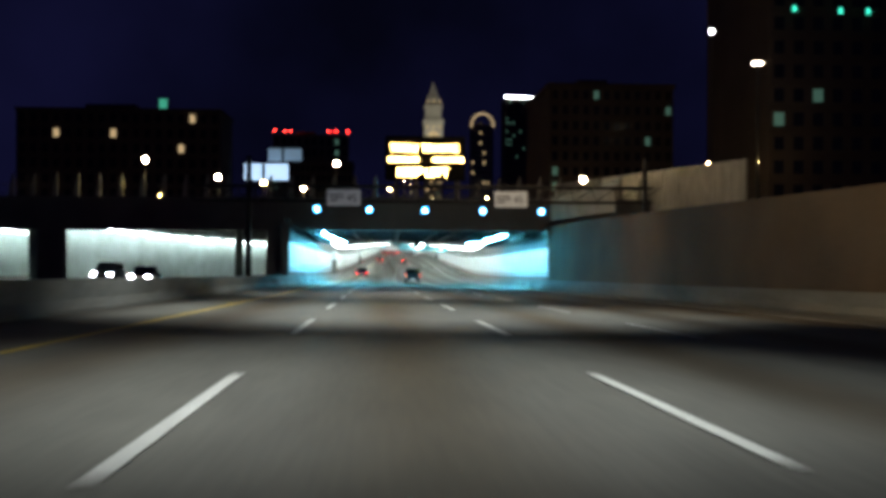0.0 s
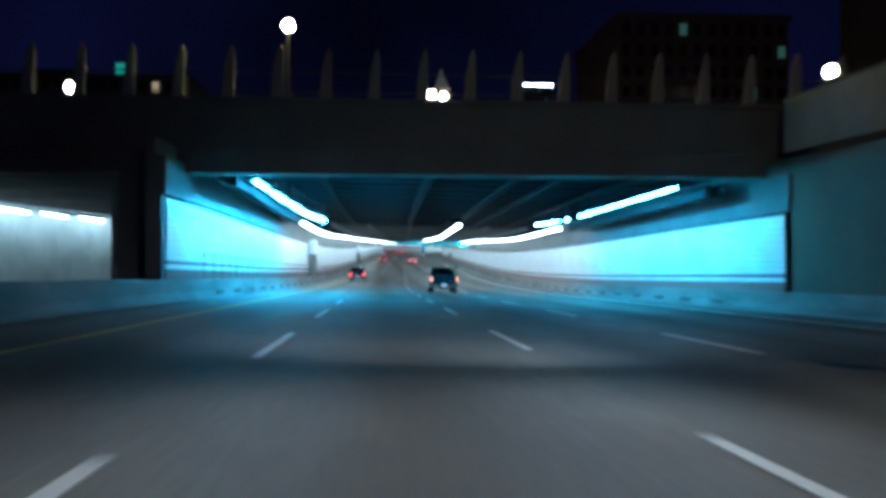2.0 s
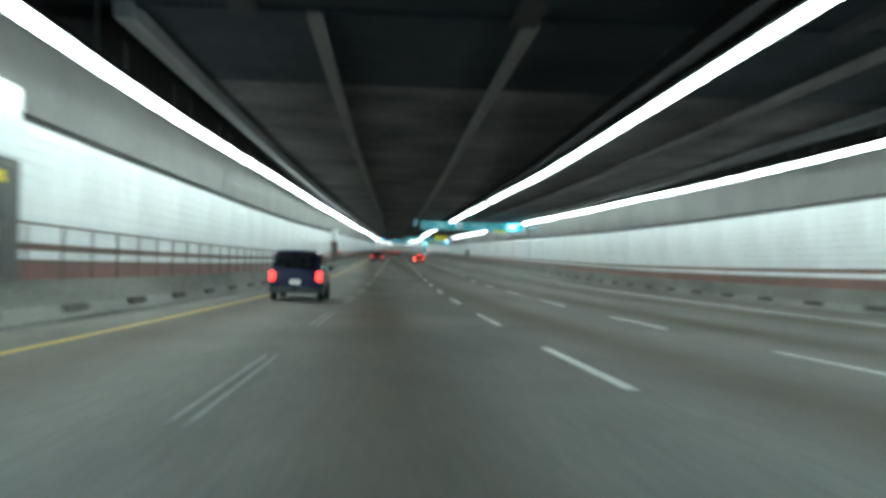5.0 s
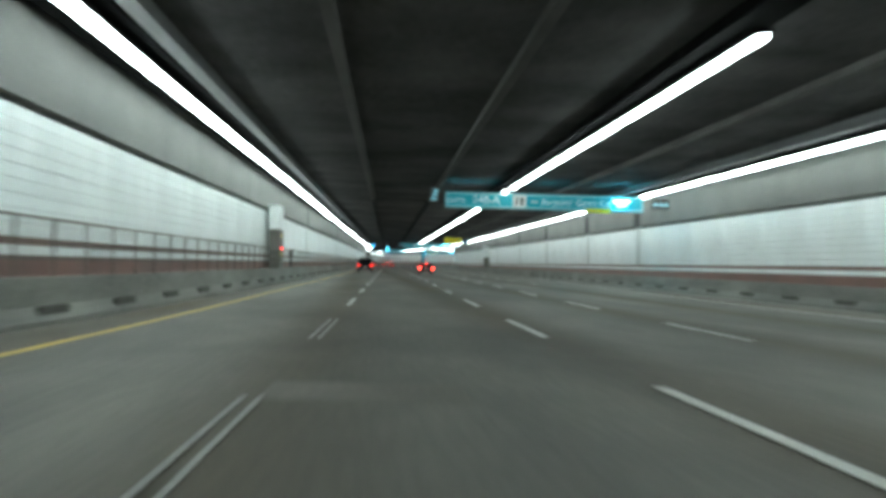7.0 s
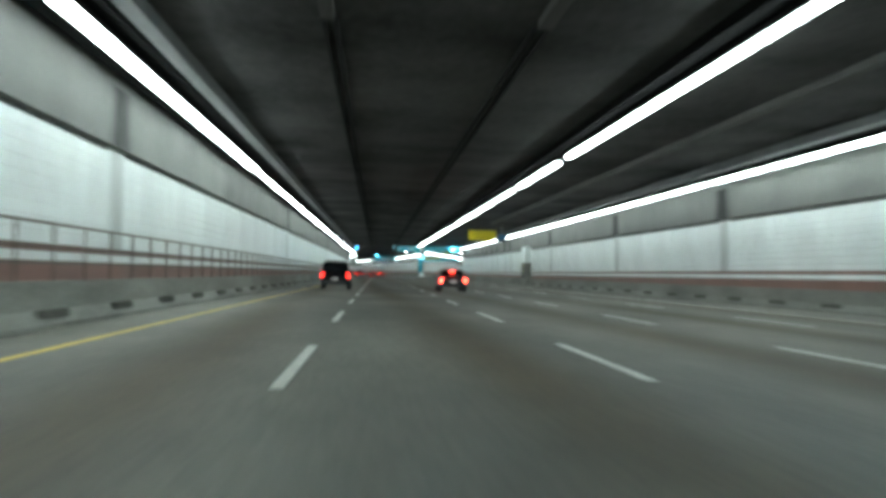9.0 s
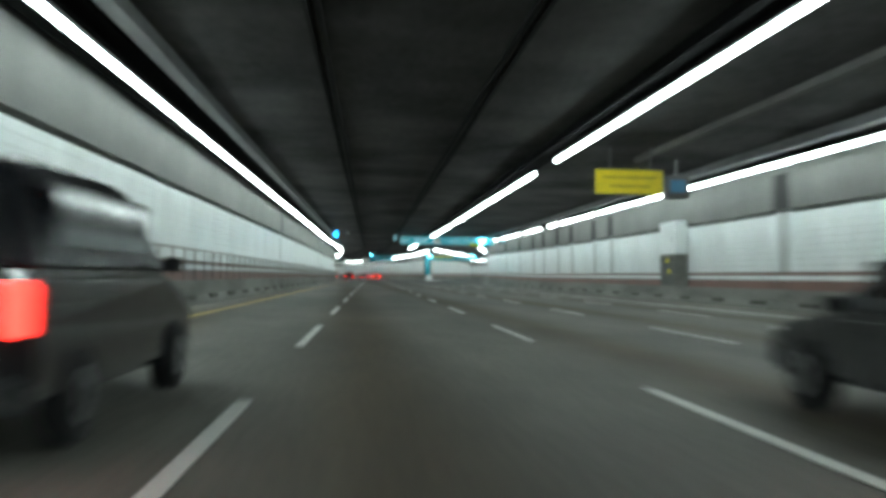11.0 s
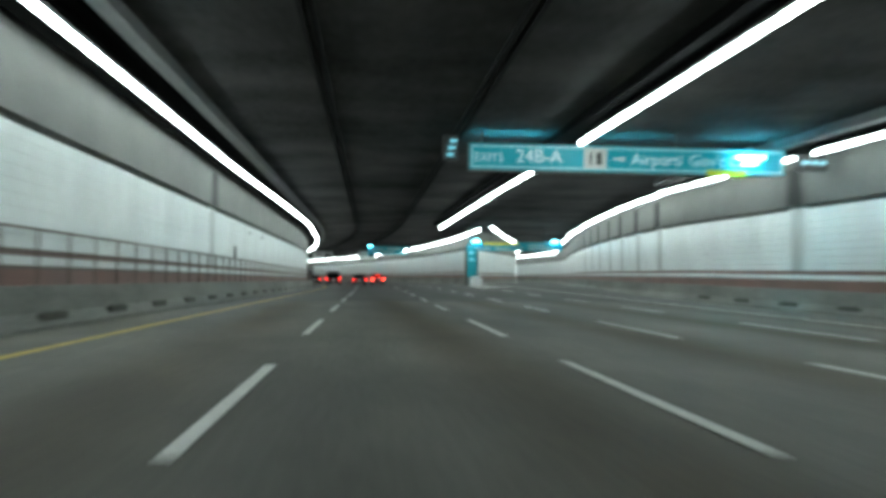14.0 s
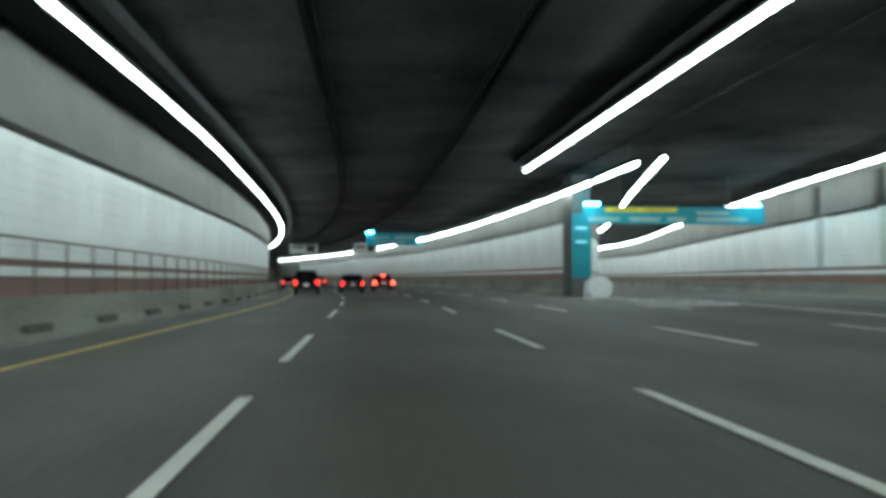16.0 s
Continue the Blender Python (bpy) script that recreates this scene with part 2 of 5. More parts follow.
M_lamp_white = mat("white_lamp", (1, 1, 1), 0.4, emit=(0.9, 1.0, 0.95), power=25.0)
M_win_warm = mat("lit_warm_window", (0.3, 0.25, 0.15), 0.3, emit=(1.0, 0.72, 0.38), power=0.35)
M_win_green = mat("lit_greenish_window", (0.2, 0.3, 0.25), 0.3, emit=(0.35, 0.8, 0.6), power=0.07)
M_win_dark = mat("dark_window_glass", (0.02, 0.022, 0.028), 0.12, vary=0.3)
M_beacon = mat("red_beacon", (0.8, 0.05, 0.03), 0.4, emit=(1.0, 0.03, 0.02), power=14.0)
M_facade = mat("dark_city_facade", (0.10, 0.075, 0.065), 0.9, vary=0.35, scale=0.1)
M_facade_pale = mat("pale_stone_facade", (0.30, 0.29, 0.26), 0.9, vary=0.3, scale=0.1)
M_ground = mat("dark_street_ground", (0.05, 0.05, 0.05), 0.85, vary=0.4, scale=0.2)

# ---- mesh helpers ----


def mesh_object(name, bm, material, parent=None, label="", smooth=False):
    me = bpy.data.meshes.new(name)
    bmesh.ops.recalc_face_normals(bm, faces=bm.faces[:])
    bm.to_mesh(me)
    bm.free()
    for mm in (material if isinstance(material, (list, tuple)) else [material]):
        me.materials.append(mm)
    if smooth:
        me.polygons.foreach_set("use_smooth", [True] * len(me.polygons))
    ob = new(name, me)
    if parent:
        ob.parent = parent
    if label:
        ob["label"] = label
    return ob


def part(name, bm, material, parent, label="", smooth=False):
    return mesh_object(name, bm, material, parent, label, smooth)


def thing(name, label, category, group="", m=None):
    ob = new(name)
    ob.empty_display_size = 0.2
    tagged(ob, label, category, group)
    if m is not None:
        ob.matrix_basis = m
    return ob


def box(bm, x0, x1, y0, y1, z0, z1, bevel=0.0, m=None):
    r = bmesh.ops.create_cube(bm, size=1)
    vs = r["verts"]
    for v in vs:
        v.co = Vector(((x0 + x1) / 2 + v.co.x * (x1 - x0), (y0 + y1) / 2 + v.co.y * (y1 - y0), (z0 + z1) / 2 + v.co.z * (z1 - z0)))
        if m is not None:
            v.co = m @ v.co
    if bevel:
        es = list({e for v in vs for e in v.link_edges})
        bmesh.ops.bevel(bm, geom=es, offset=bevel, segments=2, affect="EDGES", clamp_overlap=True)
    return bm


def boxes(*dims, bevel=0.0):
    bm = bmesh.new()
    for d in dims:
        box(bm, *d, bevel=bevel)
    return bm


def tube(bm, a, b, r0, r1=None, sides=12):
    a, b = Vector(a), Vector(b)
    d = b - a
    q = d.to_track_quat("Z", "Y").to_matrix().to_4x4()
    bmesh.ops.create_cone(bm, cap_ends=True, segments=sides, radius1=r0, radius2=r0 if r1 is None else r1, depth=d.length,
                          matrix=Matrix.Translation((a + b) / 2) @ q)
    return bm


def steps(a, b, d):
    n = max(1, round((b - a) / d))
    return [a + (b - a) * i / n for i in range(n + 1)]


def sweep(name, profile, stations, material, place=P, closed=True, label="", category="", kind="structure", parent=None):
    """A profile of (x, z), or a function of s that gives one, carried along the road."""
    bm = bmesh.new()
    rows = []
    for s in stations:
        pr = profile(s) if callable(profile) else profile
        rows.append([bm.verts.new(place(s, x, z)) for x, z in pr])
    n = len(rows[0])
    for a, b in zip(rows, rows[1:]):
        for i in range(n if closed else n - 1):
            j = (i + 1) % n
            bm.faces.new((a[i], a[j], b[j], b[i]))
    if closed:
        bm.faces.new(rows[0])
        bm.faces.new(rows[-1][::-1])
    ob = mesh_object(name, bm, material, parent)
    return tagged(ob, label, category, "", kind) if not parent else ob


def text_mesh(txt, size, depth=0.01, align="LEFT", spacing=1.0):
    cu = bpy.data.curves.new("letters", "FONT")
    cu.body, cu.size, cu.extrude, cu.align_x, cu.space_character = txt, size, depth, align, spacing
    ob = bpy.data.objects.new("letters", cu)
    scene.collection.objects.link(ob)
    dg = bpy.context.evaluated_depsgraph_get()
    me = bpy.data.meshes.new_from_object(ob.evaluated_get(dg))
    bpy.data.objects.remove(ob)
    bm = bmesh.new()
    bm.from_mesh(me)
    bpy.data.meshes.remove(me)
    # stand it up, to be read by someone who drives ahead
    bmesh.ops.transform(bm, matrix=pose(0, 0, 0, 90, 0, 0), verts=bm.verts[:])
    return bm

# ---- the road and tunnel ----
END = 700.0
ST = steps(-60, END, 4)
ST_IN = steps(PORTAL, END, 8)


def left_wall(s):
    return through_points(s, ((88, -8.4), (97, -7.85), (112, -7.6), (135, -7.4), (170, -7.12), (190, -7.12)))


def left_kerb(s):
    return left_wall(s) + 1.0


def right_wall(s):
    return 17.2


GORE = 474.2
SPLIT = 425.0


def through_points(s, points):
    """A smooth curve through (s, x) points."""
    if s <= points[0][0]:
        return points[0][1]
    for k in range(len(points) - 1):
        if s <= points[k + 1][0]:
            (s0, x0), (s1, x1) = points[k], points[k + 1]
            sa, xa = points[max(0, k - 1)]
            sb, xb = points[min(len(points) - 1, k + 2)]
            m0, m1 = (x1 - xa) / (s1 - sa) * (s1 - s0), (xb - x0) / (sb - s0) * (s1 - s0)
            u = (s - s0) / (s1 - s0)
            return (2 * u**3 - 3 * u * u + 1) * x0 + (u**3 - 2 * u * u + u) * m0 + (3 * u * u - 2 * u**3) * x1 + (u**3 - u * u) * m1
    return points[-1][1]


def exit_right(s):
    """The right wall of the exit branch, straight ahead of the main road."""
    return through_points(s, ((395, 17.2), (422, 17.2), (432, 17.6), (450, 19.5), (465, 21.6), (482, 24.2), (505, 28.2), (530, 33.0), (549, 36.0), (575, 37.5), (600, 35.0), (640, 25.0), (690, 8.0)))


def exit_left(s):
    return through_points(s, ((446, 7.2), (456, 9.3), (467, 11.5), (481, 14.4), (511, 20.8), (549, 27.0), (575, 28.5), (600, 26.0), (640, 16.0), (690, -1.0)))


def main_right(s):
    return 11.15


ground = bmesh.new()
box(ground, -1500, 1500, 131, 2500, 5.25, 5.6)
box(ground, -1500, -61, -80, 131, 5.25, 5.6)
box(ground, 150, 1500, -80, 131, 5.25, 5.6)
box(ground, -1500, 1500, -1500, -80, 5.25, 5.6)
box(ground, -61, 19, -81, -80, 1.5, 5.25)
tagged(mesh_object("ground", ground, M_ground), "dark city street level over the tunnel", "ground", kind="structure")

road = sweep("road", lambda s: [(left_wall(s) - 0.3, -0.5)] + [(left_wall(s) - 0.3 + (19.8 - left_wall(s)) * k / 9, 0) for k in range(10)] + [(19.5, -0.5)], steps(-60, 419, 4), M_road,
             label="worn grey concrete motorway with smooth wheel tracks", category="road")
sweep("road_ahead", lambda s: [(left_wall(s) - 0.3, -0.5)] + [(left_wall(s) - 0.3 + (19.8 - left_wall(s)) * k / 9, 0) for k in range(10)] + [(19.5, -0.5)], steps(419, END, 4), M_asphalt,
      label="darker worn asphalt surface of the motorway", category="road")
exit_road = sweep("exit_road", lambda s: [(16.0, -0.6), (16.0, -0.012), (50.0, -0.012), (50.0, -0.6)], steps(SPLIT, 700, 8), M_asphalt, place=Q,
                  label="worn concrete exit ramp branching off", category="road")

# paler patches let into the road
M_patch = mat("paler_road_patch", (0.150, 0.140, 0.118), 0.78, vary=0.4, scale=1.2, bump=0.25, fine=14, stretch=(1, 0.3, 1))
for a, b, x0, x1 in ((192.2, 193.5, -1.25, 0.6), (216.1, 217.1, -1.2, 0.25), (223.6, 224.4, -2.3, 0.3)):
    ob = mesh_object("road_patch", boxes((x0, x1, 0, b - a, 0.0, 0.004)), M_patch)
    ob.matrix_basis = frame_at(a, 0, 0.003)
    tagged(ob, "paler rectangular patch let into the worn road", "road patch", "road patches", "structure")
# lane marks
dash_me = {}
for line_x, first, last in ((-1.30, -5, 58), (2.64, -5, 54), (6.4, -5, 54), (10.5, 20, 40)):
    for k in range(first, last):
        s = DASH * k + 7.1 + ((1.0 + 3.0 * ease(55, 70, DASH * k) * (1 - ease(125, 140, DASH * k)) - 0.5 * (1 - ease(10, 40, DASH * k))) if line_x > 0 else 0) - (2.4 if k == 36 else 0.9 if k in (34, 35) and line_x > 0 else 0)
        fresh = 2 if line_x < 0 and 98 < s < 208 else 3 if line_x > 0 and 350 < s < 410 else 1 if line_x < 0 and k > 22 else 0
        if fresh not in dash_me:
            bm = boxes((-0.105, -0.055, -3.1, 2.45, 0.004, 0.012), (0.045, 0.095, -3.1, 2.45, 0.004, 0.012)) if fresh == 2 else boxes((-0.065, 0.065, (-2.7, -3.45, 0, -4.3)[fresh], 2.45, 0.004, 0.014))
            ob = part("lane_dash", bm, M_fresh_paint if fresh == 1 else M_worn_paint if fresh == 2 else M_white_paint, road, "worn double line left of an old mark" if fresh == 2 else "")
            dash_me[fresh] = ob.data
        else:
            ob = new("lane_dash", dash_me[fresh])
            ob.parent = road
        ob.matrix_basis = frame_at(s, line_x - 0.08 * (1 - ease(140, 185, s)) * (line_x < 0) - ((0.08 if line_x < 5 else 0.3) * ease(370, 400, s) if line_x > 0 else 0), 0.006)
sweep("left_edge_line", [(-4.82, 0.003), (-4.82, 0.009), (-4.68, 0.009), (-4.68, 0.003)], ST, M_yellow_paint,
      label="worn yellow edge line painted on the road", category="road marking")
sweep("right_edge_line", lambda s: [(13.4, 0.003), (13.4, 0.009), (13.54, 0.009), (13.54, 0.003)], steps(-60, 470, 10), M_white_paint,
      label="worn white edge line painted on the road", category="road marking")


def barrier_profile(edge, side):
    """A concrete safety barrier; side +1 faces right."""
    pts = [(0.0, -0.1), (0.0, 0.08), (-0.17, 0.33), (-0.24, 0.84), (-0.48, 0.84), (-0.48, -0.1)]
    return lambda s: [(edge(s) + side * x, z) for x, z in pts]


barrier_left = sweep("barrier_left", barrier_profile(left_kerb, 1), steps(-60, END, 6), M_barrier,
                     label="grimy concrete safety barrier along the tunnel road", category="barrier")
barrier_right = sweep("barrier_right", barrier_profile(lambda s: right_wall(s) - 1.0, -1), steps(-60, SPLIT, 6), M_barrier,
                      label="grimy concrete safety barrier along the tunnel road", category="barrier")
barrier_exit = sweep("barrier_exit", barrier_profile(lambda s: exit_right(s) - 1.0, -1), steps(SPLIT, 690, 5), M_barrier, place=Q,
                     label="concrete safety barrier along the exit ramp", category="barrier")
barrier_main = sweep("barrier_main", barrier_profile(lambda s: main_right(s) - 0.35, -1), steps(GORE + 2, END, 6), M_barrier,
                     label="concrete safety barrier past the gore", category="barrier")
barrier_gore = sweep("barrier_gore", barrier_profile(lambda s: exit_left(s) - 1.95 * (1 - ease(478, 515, s)) + 0.35, 1), steps(GORE + 1, 690, 5), M_barrier, place=Q,
                     label="concrete safety barrier on the exit side of the gore", category="barrier")

# drain recesses at the barriers' foot
hole_me = None
for par, edge, side, a, b in ((barrier_left, left_kerb, 1, 96, 560), (barrier_right, lambda s: right_wall(s) - 1.0, -1, 96, 420)):
    for s in steps(a, b, 4.6):
        m = frame_at(s, edge(s) - side * 0.10, 0.0, 0)
        if hole_me is None:
            ob = part("drain_recess", boxes((-0.06, 0.06, -0.75, 0.75, 0.15, 0.34), bevel=0.03), M_hole, par)
            hole_me = ob.data
        else:
            ob = new("drain_recess", hole_me)
            ob.parent = par
        ob.matrix_basis = m

# raised walkway behind each barrier
sweep("walkway_left", lambda s: [(left_kerb(s) - 0.44, -0.1), (left_kerb(s) - 0.44, 0.80), (left_wall(s) - 0.1, 0.80), (left_wall(s) - 0.1, -0.1)],
      ST_IN, M_concrete, label="raised concrete walkway behind the barrier", category="walkway")
sweep("walkway_right", lambda s: [(right_wall(s) - 0.56, -0.1), (right_wall(s) - 0.56, 0.80), (right_wall(s) + 0.1, 0.80), (right_wall(s) + 0.1, -0.1)],
      steps(PORTAL, SPLIT, 8), M_concrete, label="raised concrete walkway behind the barrier", category="walkway")


def tunnel_wall(name, edge, side, stations, place, label):
    """Thick wall; side +1: its face looks right."""
    t = 0.6 * -side
    return sweep(name, lambda s: [(edge(s), -0.3), (edge(s), 4.14), (edge(s) + side * 0.16, 4.18), (edge(s) + side * 0.16, 5.72), (edge(s) - side * 0.25, 5.72), (edge(s) - side * 0.25, 6.42), (edge(s) + t, 6.42), (edge(s) + t, -0.3)],
                 stations, M_concrete, place=place, label=label, category="wall")


wall_left = tunnel_wall("wall_left", left_wall, 1, steps(PORTAL - 4, END, 5), P, "grey concrete tunnel wall with white panels below")
wall_right = tunnel_wall("wall_right", right_wall, -1, steps(PORTAL - 4, SPLIT, 5), P, "grey concrete tunnel wall with white panels below")
wall_exit = tunnel_wall("wall_exit", exit_right, -1, steps(SPLIT, 690, 5), Q, "curved concrete wall of the exit ramp")


def gore_wall(s):
    """The exit's left wall, drawn in to the column at the nose."""
    return exit_left(s) - 1.95 * (1 - ease(478, 515, s))


wall_gore = tunnel_wall("wall_gore", gore_wall, 1, steps(GORE + 1, 690, 5), Q, "concrete wall dividing the exit from the main tunnel")
wall_main = tunnel_wall("wall_main", main_right, -1, steps(GORE + 1, END, 5), P, "curved concrete wall of the main tunnel past the gore")


def wall_frame(place, edge, s0, s1):
    a, b = place(s0, edge(s0)), place(s1, edge(s1))
    d = b - a
    out = Vector((d.y, -d.x, 0)).normalized()
    m = Matrix((out, d.normalized(), out.cross(d.normalized()))).transposed().to_4x4()
    return Matrix.Translation(a) @ m, d.length


white_me, red_me, long_red_me = {}, {}, {}


def clad(par, edge, side, a, b, place, step=4.88):
    """Glazed panels, each a stack of grooved courses, with the red and white bands under them."""
    st = steps(a, b, step)
    for s0, s1 in zip(st, st[1:]):
        m, length = wall_frame(place, edge, s0, s1)
        key = (round(length, 1), side)
        if key not in white_me:
            bm = bmesh.new()
            z = 1.58
            while z < 4.02:
                box(bm, 0.0, 0.045 * side, 0.012, length - 0.012, z, min(z + 0.2645, 4.12))
                z += 0.274
            ob = part("wall_panel", bm, M_tile, par)
            white_me[key] = ob.data
            r = part("red_panel", boxes((0.0, 0.05 * side, 0.01, length - 0.01, 0.80, 1.22), (0.0, 0.05 * side, 0.01, length - 0.01, 1.44, 1.56)), M_red, par)
            red_me[key] = r.data
            w = part("white_band", boxes((0.0, 0.04 * side, 0.01, length - 0.01, 1.235, 1.425)), M_tile, par)
            long_red_me[key] = w.data
        else:
            ob, r, w = new("wall_panel", white_me[key]), new("red_panel", red_me[key]), new("white_band", long_red_me[key])
            for o in (ob, r, w):
                o.parent = par
        for o in (ob, r, w):
            o.matrix_basis = m


clad(wall_left, left_wall, 1, PORTAL - 3.5, 560, P)
clad(wall_right, right_wall, -1, PORTAL - 3.5, SPLIT, P)
clad(wall_exit, exit_right, -1, SPLIT, 680, Q)
clad(wall_main, main_right, -1, GORE + 2, 640, P)
clad(wall_gore, gore_wall, 1, GORE + 2, 600, Q)

# ceiling and its ribs
ceiling = sweep("ceiling", lambda s: [(left_wall(s) - 0.7, 6.42), (left_wall(s) - 0.7, 7.2), (20.5, 7.2), (20.5, 6.42)], [u for u in ST_IN if u >= 150], M_ceiling,
                label="sooty dark concrete tunnel ceiling", category="ceiling")
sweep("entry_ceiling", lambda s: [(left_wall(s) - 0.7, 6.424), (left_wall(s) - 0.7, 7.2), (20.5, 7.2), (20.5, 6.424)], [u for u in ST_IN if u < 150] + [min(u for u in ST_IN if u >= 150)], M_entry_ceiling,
      label="near-black bluish concrete ceiling over the tunnel mouth", category="ceiling")
sweep("exit_ceiling", lambda s: [(10.0, 6.43), (10.0, 7.25), (52, 7.25), (52, 6.43)], steps(SPLIT - 5, 700, 8), M_ceiling, place=Q,
      label="dark concrete ceiling over the exit ramp", category="ceiling")
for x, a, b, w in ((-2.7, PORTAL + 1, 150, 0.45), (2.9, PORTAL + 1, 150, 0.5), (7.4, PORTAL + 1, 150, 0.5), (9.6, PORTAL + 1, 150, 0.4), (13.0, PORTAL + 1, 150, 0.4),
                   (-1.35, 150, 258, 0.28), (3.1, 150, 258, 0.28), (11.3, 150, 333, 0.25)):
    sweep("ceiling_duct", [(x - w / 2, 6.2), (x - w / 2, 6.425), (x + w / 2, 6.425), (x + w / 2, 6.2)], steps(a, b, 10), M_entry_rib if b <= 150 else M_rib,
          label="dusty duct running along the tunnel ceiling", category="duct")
# dark strips stand in for the pairs of grooves along the ceiling
for x in (-1.46, -1.22, 2.98, 3.22):
    sweep("ceiling_groove_strip", [(x - 0.05, 6.3), (x - 0.05, 6.425), (x + 0.05, 6.425), (x + 0.05, 6.3)], steps(258.5, 640, 10), M_entry_rib,
          label="thin dark strip drawn for a groove along the tunnel ceiling", category="pipe")
for x, b in ((-5.1, 640), (15.22, 424)):
    sweep("ceiling_beam", [(x - 0.2, 6.07), (x - 0.2, 6.425), (x + 0.2, 6.425), (x + 0.2, 6.07)], steps(150, b, 8), M_beam,
          label="pale concrete beam beside the row of lights", category="beam")
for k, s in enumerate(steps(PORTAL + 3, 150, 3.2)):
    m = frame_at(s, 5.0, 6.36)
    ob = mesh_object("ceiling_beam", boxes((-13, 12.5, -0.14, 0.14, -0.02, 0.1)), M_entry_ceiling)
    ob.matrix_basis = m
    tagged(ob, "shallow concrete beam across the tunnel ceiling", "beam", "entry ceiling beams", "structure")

# ---- lights along the tunnel ----


def strip_light(length, bulb, label, group, m, half=0.125, hang=0.8):
    # entry hoods made extra wide to hold light off the ceiling
    hood = 0.2 if bulb is M_tube else 0.45
    thick = min(0.06, half)
    t = thing("tunnel_light", label, "tunnel light", group, m)
    bm = boxes((-hood, hood, -length / 2, length / 2, 0.062, 0.2), bevel=0.02)
    part("housing", bm, M_black_metal, t)
    part("tube", boxes((-half, half, -length / 2 + 0.05, length / 2 - 0.05, 0.06 - 2 * thick, 0.06), bevel=min(0.02, thick * 0.4)), bulb, t)
    for y in (-length * 0.35, length * 0.35):
        part("hanger", boxes((-0.015, 0.015, y - 0.015, y + 0.015, 0.2, hang)), M_housing, t)
    return t


def light_row(x, z, a, b, length, pitch, bulb, label, group, place=None, half=0.125, hang=0.8):
    first = None
    s = a + length / 2
    while s + length / 2 <= b:
        m = frame_at(s, x, z) if place is None else place(s)
        if first is None:
            first = strip_light(length, bulb, label, group, m, half, hang)
        else:
            copy_thing(first, m)
        s += pitch


W = "long white tube light hung under the tunnel ceiling"
C = "blue-white entry light hung under the tunnel ceiling"
def along(xs, zs):
    """A stand that follows curves of x and z over s, turned along them."""
    def at(s):
        a, b = (P(u, through_points(u, xs), through_points(u, zs)) for u in (s - 0.5, s + 0.5))
        d = (b - a).normalized()
        r = Vector((d.y, -d.x, 0)).normalized()
        return Matrix.Translation((a + b) / 2) @ Matrix((r, d, r.cross(d))).transposed().to_4x4()
    return at


def light_runs(place, runs, label, group, wide):
    for a, b in runs:
        n = max(1, round((b - a) / 7.0))
        pitch = (b - a) / n
        light_row(0, 0, a, b + 0.01, pitch - 0.04, pitch, M_tube, label, group, place, half=wide if b < 290 else 0.078, hang=1.45 if a < 140 else 0.8)


LEFT_ROW = along(((124, -5.58), (150, -5.6), (185, -5.8), (410, -5.8), (436, -5.45), (455, -5.30), (470, -5.6), (490, -5.8), (600, -5.8)), ((124, 5.0), (150, 5.1), (185, 5.66), (300, 5.66)))
MIDDLE_X = ((124, 6.36), (150, 6.5), (170, 7.0), (195, 7.28), (405, 7.28), (432, 7.06), (467, 6.98), (500, 6.9))
MIDDLE_Z = ((124, 5.2), (150, 5.25), (170, 5.55), (195, 5.92), (300, 5.92))
MIDDLE_ROW = along(MIDDLE_X, MIDDLE_Z)
RIGHT_ROW = along(((125, 14.46), (150, 14.75), (170, 15.4), (195, 15.92), (300, 15.92)), ((125, 5.2), (150, 5.25), (170, 5.5), (195, 5.82), (300, 5.82)))
light_runs(LEFT_ROW, ((123.7, 171.5), (172.3, 238), (238.8, 247), (247.8, 282), (282.8, 400), (400, 660)), W, "left row of tube lights", 0.17)
light_runs(MIDDLE_ROW, ((124.4, 198), (202, 239.8), (242.6, 276), (278, 289), (291, 331), (336.0, 347.4), (348.0, 365.4), (366.3, 377.2), (381.6, 407.8), (410.6, 469)), W, "middle row of tube lights", 0.125)
light_runs(RIGHT_ROW, ((125.8, 128.5), (129.2, 262), (262.6, 283), (283.6, 304), (304.6, 358.4), (359.3, 363.2), (364.2, 371.3), (372.8, 377.0), (381.0, 389.6), (393.0, 399.4), (401.0, 407.8), (409.0, 426.0)), W, "right row of tube lights", 0.125)
# black troughs put in for the dark bands beside the rows of lights
sweep("left_light_trough", lambda s: [(left_wall(s) + 0.2, 6.02), (left_wall(s) + 0.2, 6.3), (-5.4, 6.3), (-5.4, 6.02)], steps(150, 640, 6), M_black_metal,
      label="black trough over the row of lights", category="trough")
sweep("right_light_trough", lambda s: [(15.5, 6.08), (15.5, 6.3), (17.0, 6.3), (17.0, 6.08)], steps(150, 424, 6), M_black_metal,
      label="black trough over the row of lights", category="trough")
sweep("middle_light_trough", lambda s: [(through_points(s, MIDDLE_X) + u, through_points(s, MIDDLE_Z) + v) for u, v in ((-0.68, 0.21), (-0.68, 0.5), (0.15, 0.5), (0.15, 0.21))], steps(125, 468, 6), M_black_metal,
      label="black trough over the row of lights", category="trough")
light_runs(along(((460, 10.15), (700, 10.15)), ((460, 5.4), (700, 5.4))), ((462, 468.4),), W, "tube lights past the gore", 0.125)
